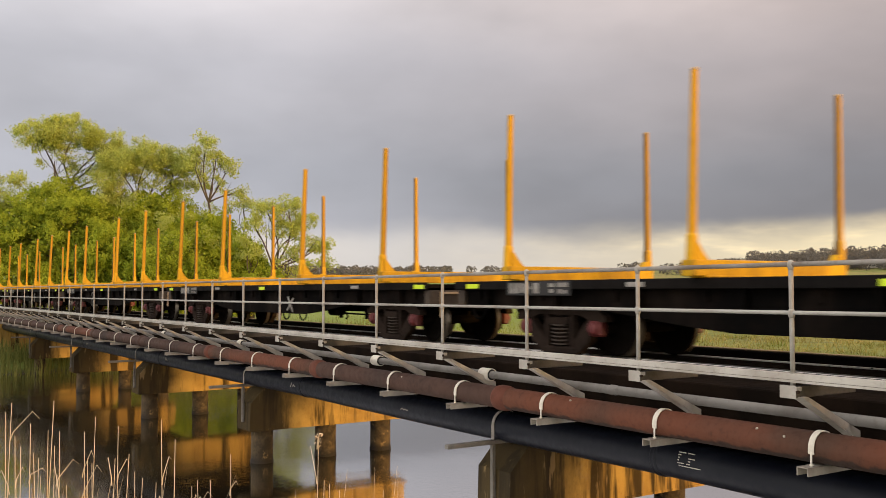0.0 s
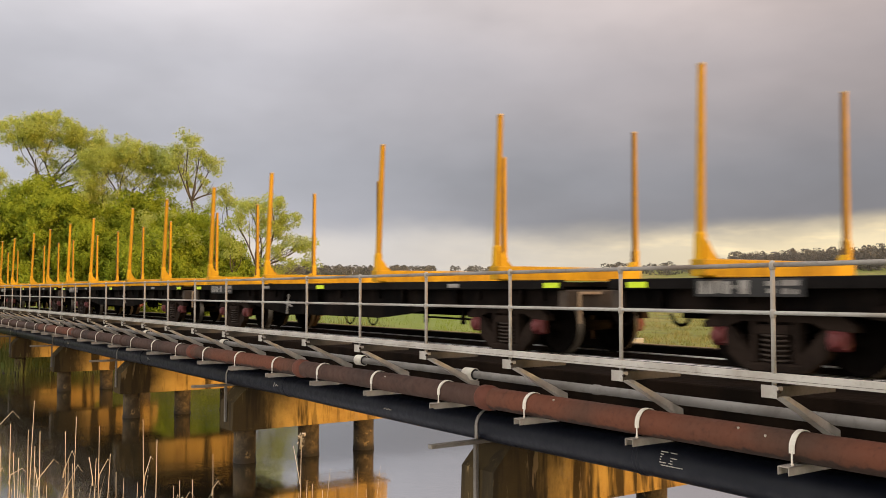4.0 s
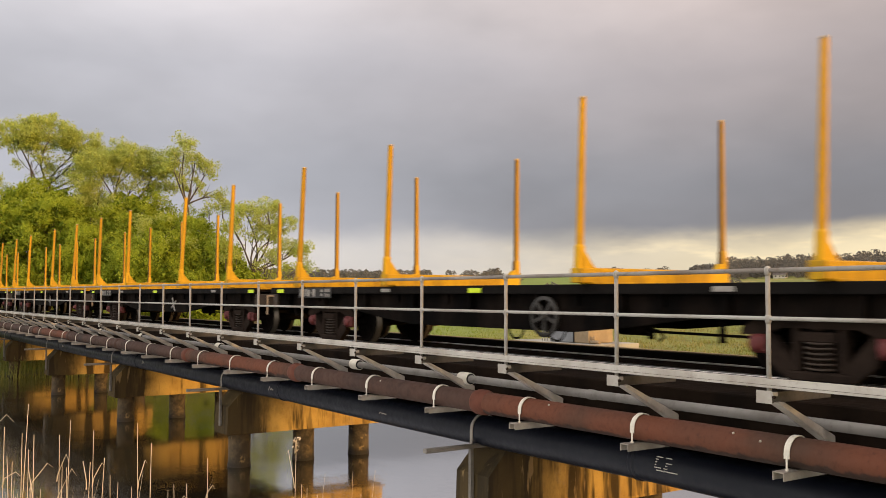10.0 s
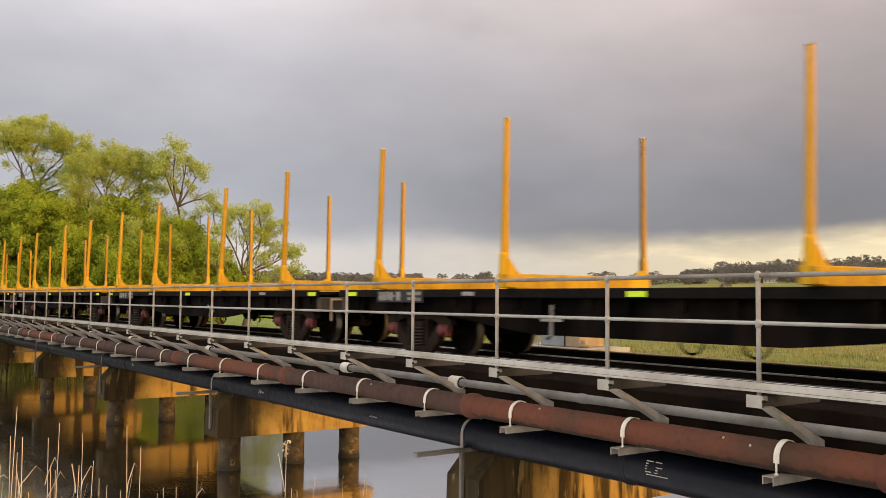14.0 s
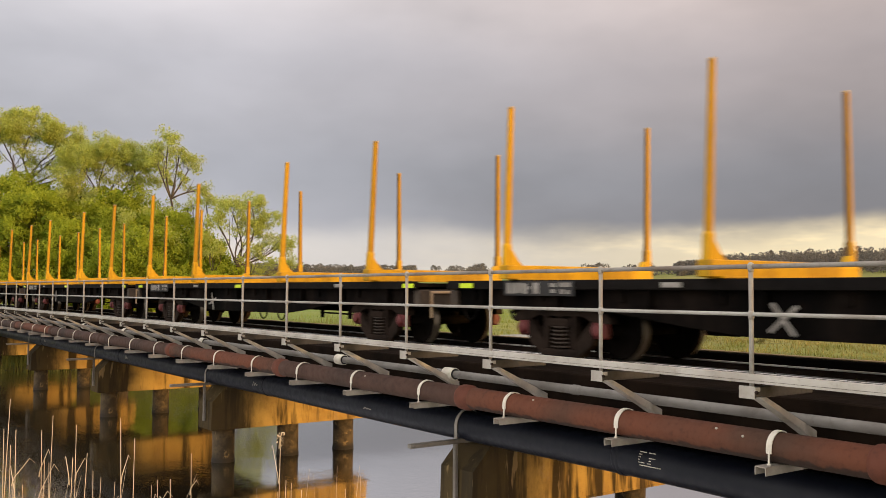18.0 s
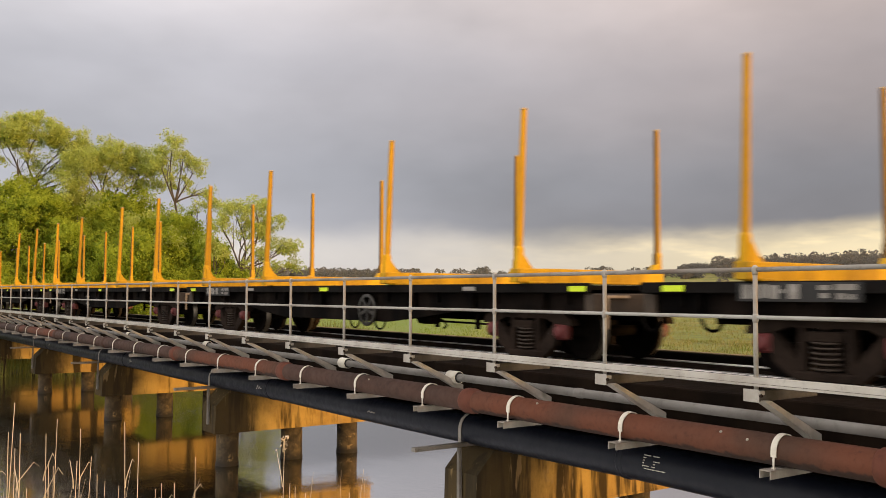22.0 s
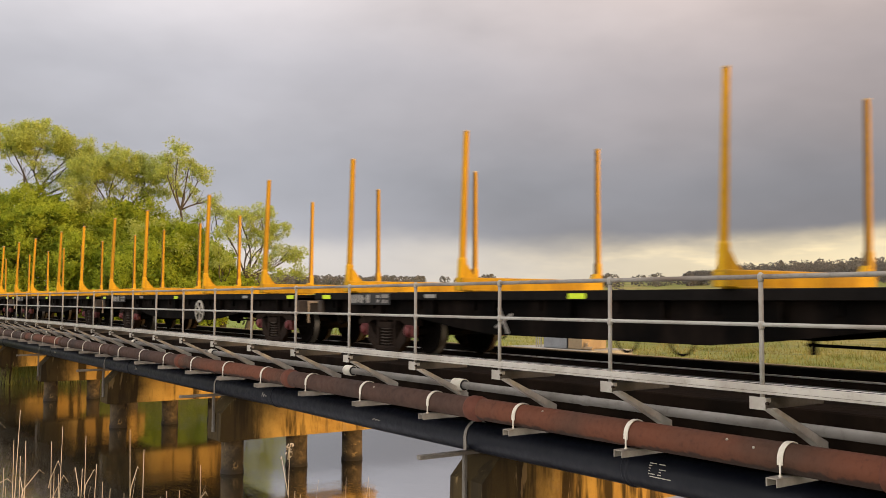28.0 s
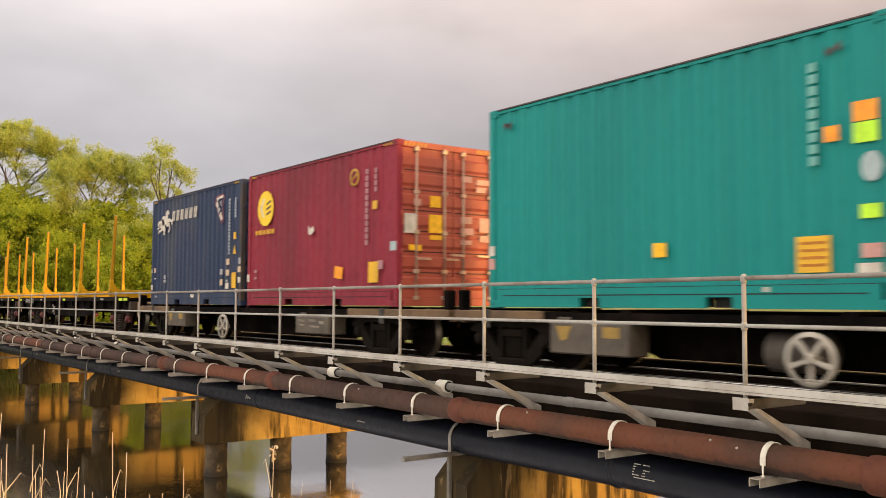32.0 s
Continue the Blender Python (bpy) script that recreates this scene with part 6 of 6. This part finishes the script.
part("door_post", Shape().box(0.53, 0.60, -1.02, -0.97, 0.3, 1.7), DARK, hut)
part("roof", Shape().box(-1.6, 1.85, -1.1, 1.1, 1.755, 1.85, 0.02), HUT_A, hut)
part("valve", Shape().tube([(1.95, -0.7, 0.24), (1.95, -0.7, 0.62), (1.99, -0.7, 0.68)], [0.10, 0.09, 0.04], 10), HUT_B, hut, "short tan valve stand")
part("pipe_stub", Shape().tube([(1.9, -0.9, 0.36), (2.6, -0.9, 0.36)], 0.10, 10), HUT_B, hut, "tan pipe stub lying on the slab")
for k in range(3):
    part("marker_post", Shape().box(-2.35 + 0.22 * k, -2.29 + 0.22 * k, -0.9, -0.84, 0.24, 1.25 + 0.12 * k, 0.01), PAD, hut, "pale thin marker post")

# ---- grass and reeds ----
def blade(s, root, height, width, lean, turn, bend=0.25, rows=3):
    c, d = math.cos(turn), math.sin(turn)
    n = len(s.v)
    for k in range(rows + 1):
        t = k / rows
        out = lean * t + bend * height * t * t
        x, y, z = root[0] + c * out, root[1] + d * out, root[2] + height * t * (1 - 0.12 * t * bend)
        w = width * (1 - 0.85 * t)
        s.v += [(x - d * w, y + c * w, z), (x + d * w, y - c * w, z)]
    for k in range(rows):
        s.face([n + 2 * k, n + 2 * k + 1, n + 2 * k + 3, n + 2 * k + 2])


random.seed(31)
tufts = Shape()
for k in range(9000):
    az = radians(random.uniform(24, 74))
    r = 44 + 105 * random.random() ** 1.6
    x, y = -r * math.sin(az), r * math.cos(az)
    if ground_height(x, y) < 0.3 or (math.degrees(az) > 56 and random.random() < 0.75):
        continue
    z = ground_height(x, y) - 0.05
    tall = random.uniform(0.15, 0.5) * (1.7 if random.random() < 0.10 else 1.0)
    for j in range(7):
        blade(tufts, (x + random.gauss(0, 0.4), y + random.gauss(0, 0.4), z), tall * random.uniform(0.5, 1.1), 0.022, random.gauss(0, 0.25), random.uniform(0, 6.28), 0.7, 2)
tagged(part("field_grass", tufts, FIELD_TUFT), "straw and green grass tufts across the wet pasture", "grass", kind="stuff")

random.seed(32)
bank = Shape()
for k in range(12000):
    x, y = random.uniform(-53.5, -44.6), random.uniform(-16, 30)
    z = ground_height(x, y)
    if z < -0.9 or z > 2.2:
        continue
    tall = random.uniform(0.6, 1.3) if 6.5 < y < 12.5 else random.uniform(0.8, 2.1)
    if 6.5 < y < 12.5 and x < -54.0:
        continue
    blade(bank, (x, y, z - 0.05), tall, 0.022, random.gauss(0, 0.15), random.uniform(0, 6.28), random.uniform(0.05, 0.35), 3)
tagged(part("bank_reeds", bank, REED_GREEN), "green and straw reeds along the far bank", "reeds", kind="stuff")

random.seed(33)
REEDS = [(81.5, -6.2, 0.05), (79.3, -6.2, 0.07), (80.5, -7.4, 0.0), (79.5, -7.8, 0.16), (78.9, -7.9, -0.02), (77.7, -8.0, 0.01), (77.1, -7.2, 0.06), (75.8, -7.8, -0.10), (75.2, -9.4, 0.10), (73.3, -7.5, -0.02), (72.7, -8.7, -0.10), (69.4, -9.7, -0.14), (81.2, -8.0, -0.18), (76.1, -9.6, 0.12), (74.8, -10.4, -0.05), (81.7, -6.7, 0.03), (80.9, -8.6, 0.02), (80.2, -9.0, -0.06), (80.0, -9.3, 0.03), (79.1, -8.7, 0.05), (78.5, -10.9, 0.12), (77.4, -9.5, 0.02), (77.2, -9.8, 0.0), (73.8, -11.1, 0.05), (74.5, -10.8, 0.14), (71.6, -11.4, -0.05), (71.2, -11.1, 0.02), (70.5, -11.1, -0.08), (64.2, -8.9, -0.05), (63.8, -11.4, 0.05), (63.4, -11.6, 0.12), (62.8, -12.0, 0.02), (60.1, -12.0, 0.10)]
for az, el, sway in REEDS:
    d = random.uniform(5.6, 7.2)
    x, y = -d * math.sin(radians(az)), d * math.cos(radians(az))
    zt = 3.88 + d * math.tan(radians(el))
    z0 = ground_height(x, y) - 0.05
    r = thing("reed_stalk", "dry golden reed stalk at the water's edge", "reed", (x, y, z0), "dry reeds in front of the camera")
    s = Shape()
    tall = zt - z0
    sway *= 1.8
    pts = [(-sway * (1 - k / 6) ** 1.5 * 1.5, random.gauss(0, 0.008), tall * k / 6) for k in range(7)]
    s.tube(pts, [0.0062 - 0.0007 * k for k in range(7)], 6)
    part("stem", s, STRAW, r)
    for k in range(random.randint(1, 3)):
        h = tall * random.uniform(0.72, 0.97)
        s = Shape()
        turn = random.choice((0.5, 2.4, 0.2, 3.0)) + random.gauss(0, 0.4)
        n = 3
        long = random.uniform(0.08, 0.22)
        rise = random.uniform(0.2, 1.0)
        path = [(0, 0, h - 0.05), (0.1 * long * math.cos(turn), 0.1 * long * math.sin(turn), h), (0.75 * long * math.cos(turn), 0.75 * long * math.sin(turn), h + rise * long), (long * math.cos(turn), long * math.sin(turn), h + (rise - 0.2) * long)]
        s.tube(path, [0.0045 * (1 - 0.8 * k / n) for k in range(n + 1)], 4, False)
        part("leaf", s, STRAW, r)
    if az == 64.2:
        s = Shape()
        s.tube([(0, 0, tall - 0.08), (0.015, 0, tall), (0.04, 0, tall + 0.04)], [0.005, 0.004, 0.002], 5)
        for k in range(22):
            p = Vector((random.gauss(0.02, 0.014), random.gauss(0, 0.014), tall + random.uniform(-0.06, 0.04)))
            leaf_quad(s, p, 0.014, 0.6)
        part("seed_head", s, STRAW, r, "pale drooping seed head")
low = Shape()
for k in range(260):
    az = radians(random.uniform(78.5, 82.5) if random.random() < 0.75 else random.uniform(58, 84))
    d = random.uniform(4.6, 7.4)
    x, y = -d * math.sin(az), d * math.cos(az)
    z0 = ground_height(x, y) - 0.05
    top = 3.88 - d * math.tan(radians(random.uniform(10.5, 16.0))) - z0
    blade(low, (x, y, z0), max(0.4, top), 0.007, random.gauss(0, 0.22), random.uniform(0, 6.28), random.uniform(0.0, 0.16), 4)
tagged(part("dry_reed_bed", low, STRAW), "tangle of dry golden reeds on the near bank", "reeds", kind="stuff")


# ---- what moves ----
def motions():
    times = [float(t) for t in range(33)]
    for ob, x in rolling:
        walk(ob, [(t, pose(x + to_go(t), TRACK_Y, RAIL_Z)) for t in times])
    for ob, x in rolling_box:
        walk(ob, [(t, pose(x + to_go(t), CONTAINER_Y, CONTAINER_Z)) for t in times])
    ticks = [k / 15 for k in range(481)]
    roll = [(t, math.degrees((to_go(t) - AT_31) / WHEEL_R)) for t in ticks]
    for ob, dx in spinning:
        walk(ob, [(t, pose(dx, 0, WHEEL_R, 0, a, 0)) for t, a in roll])


motions()
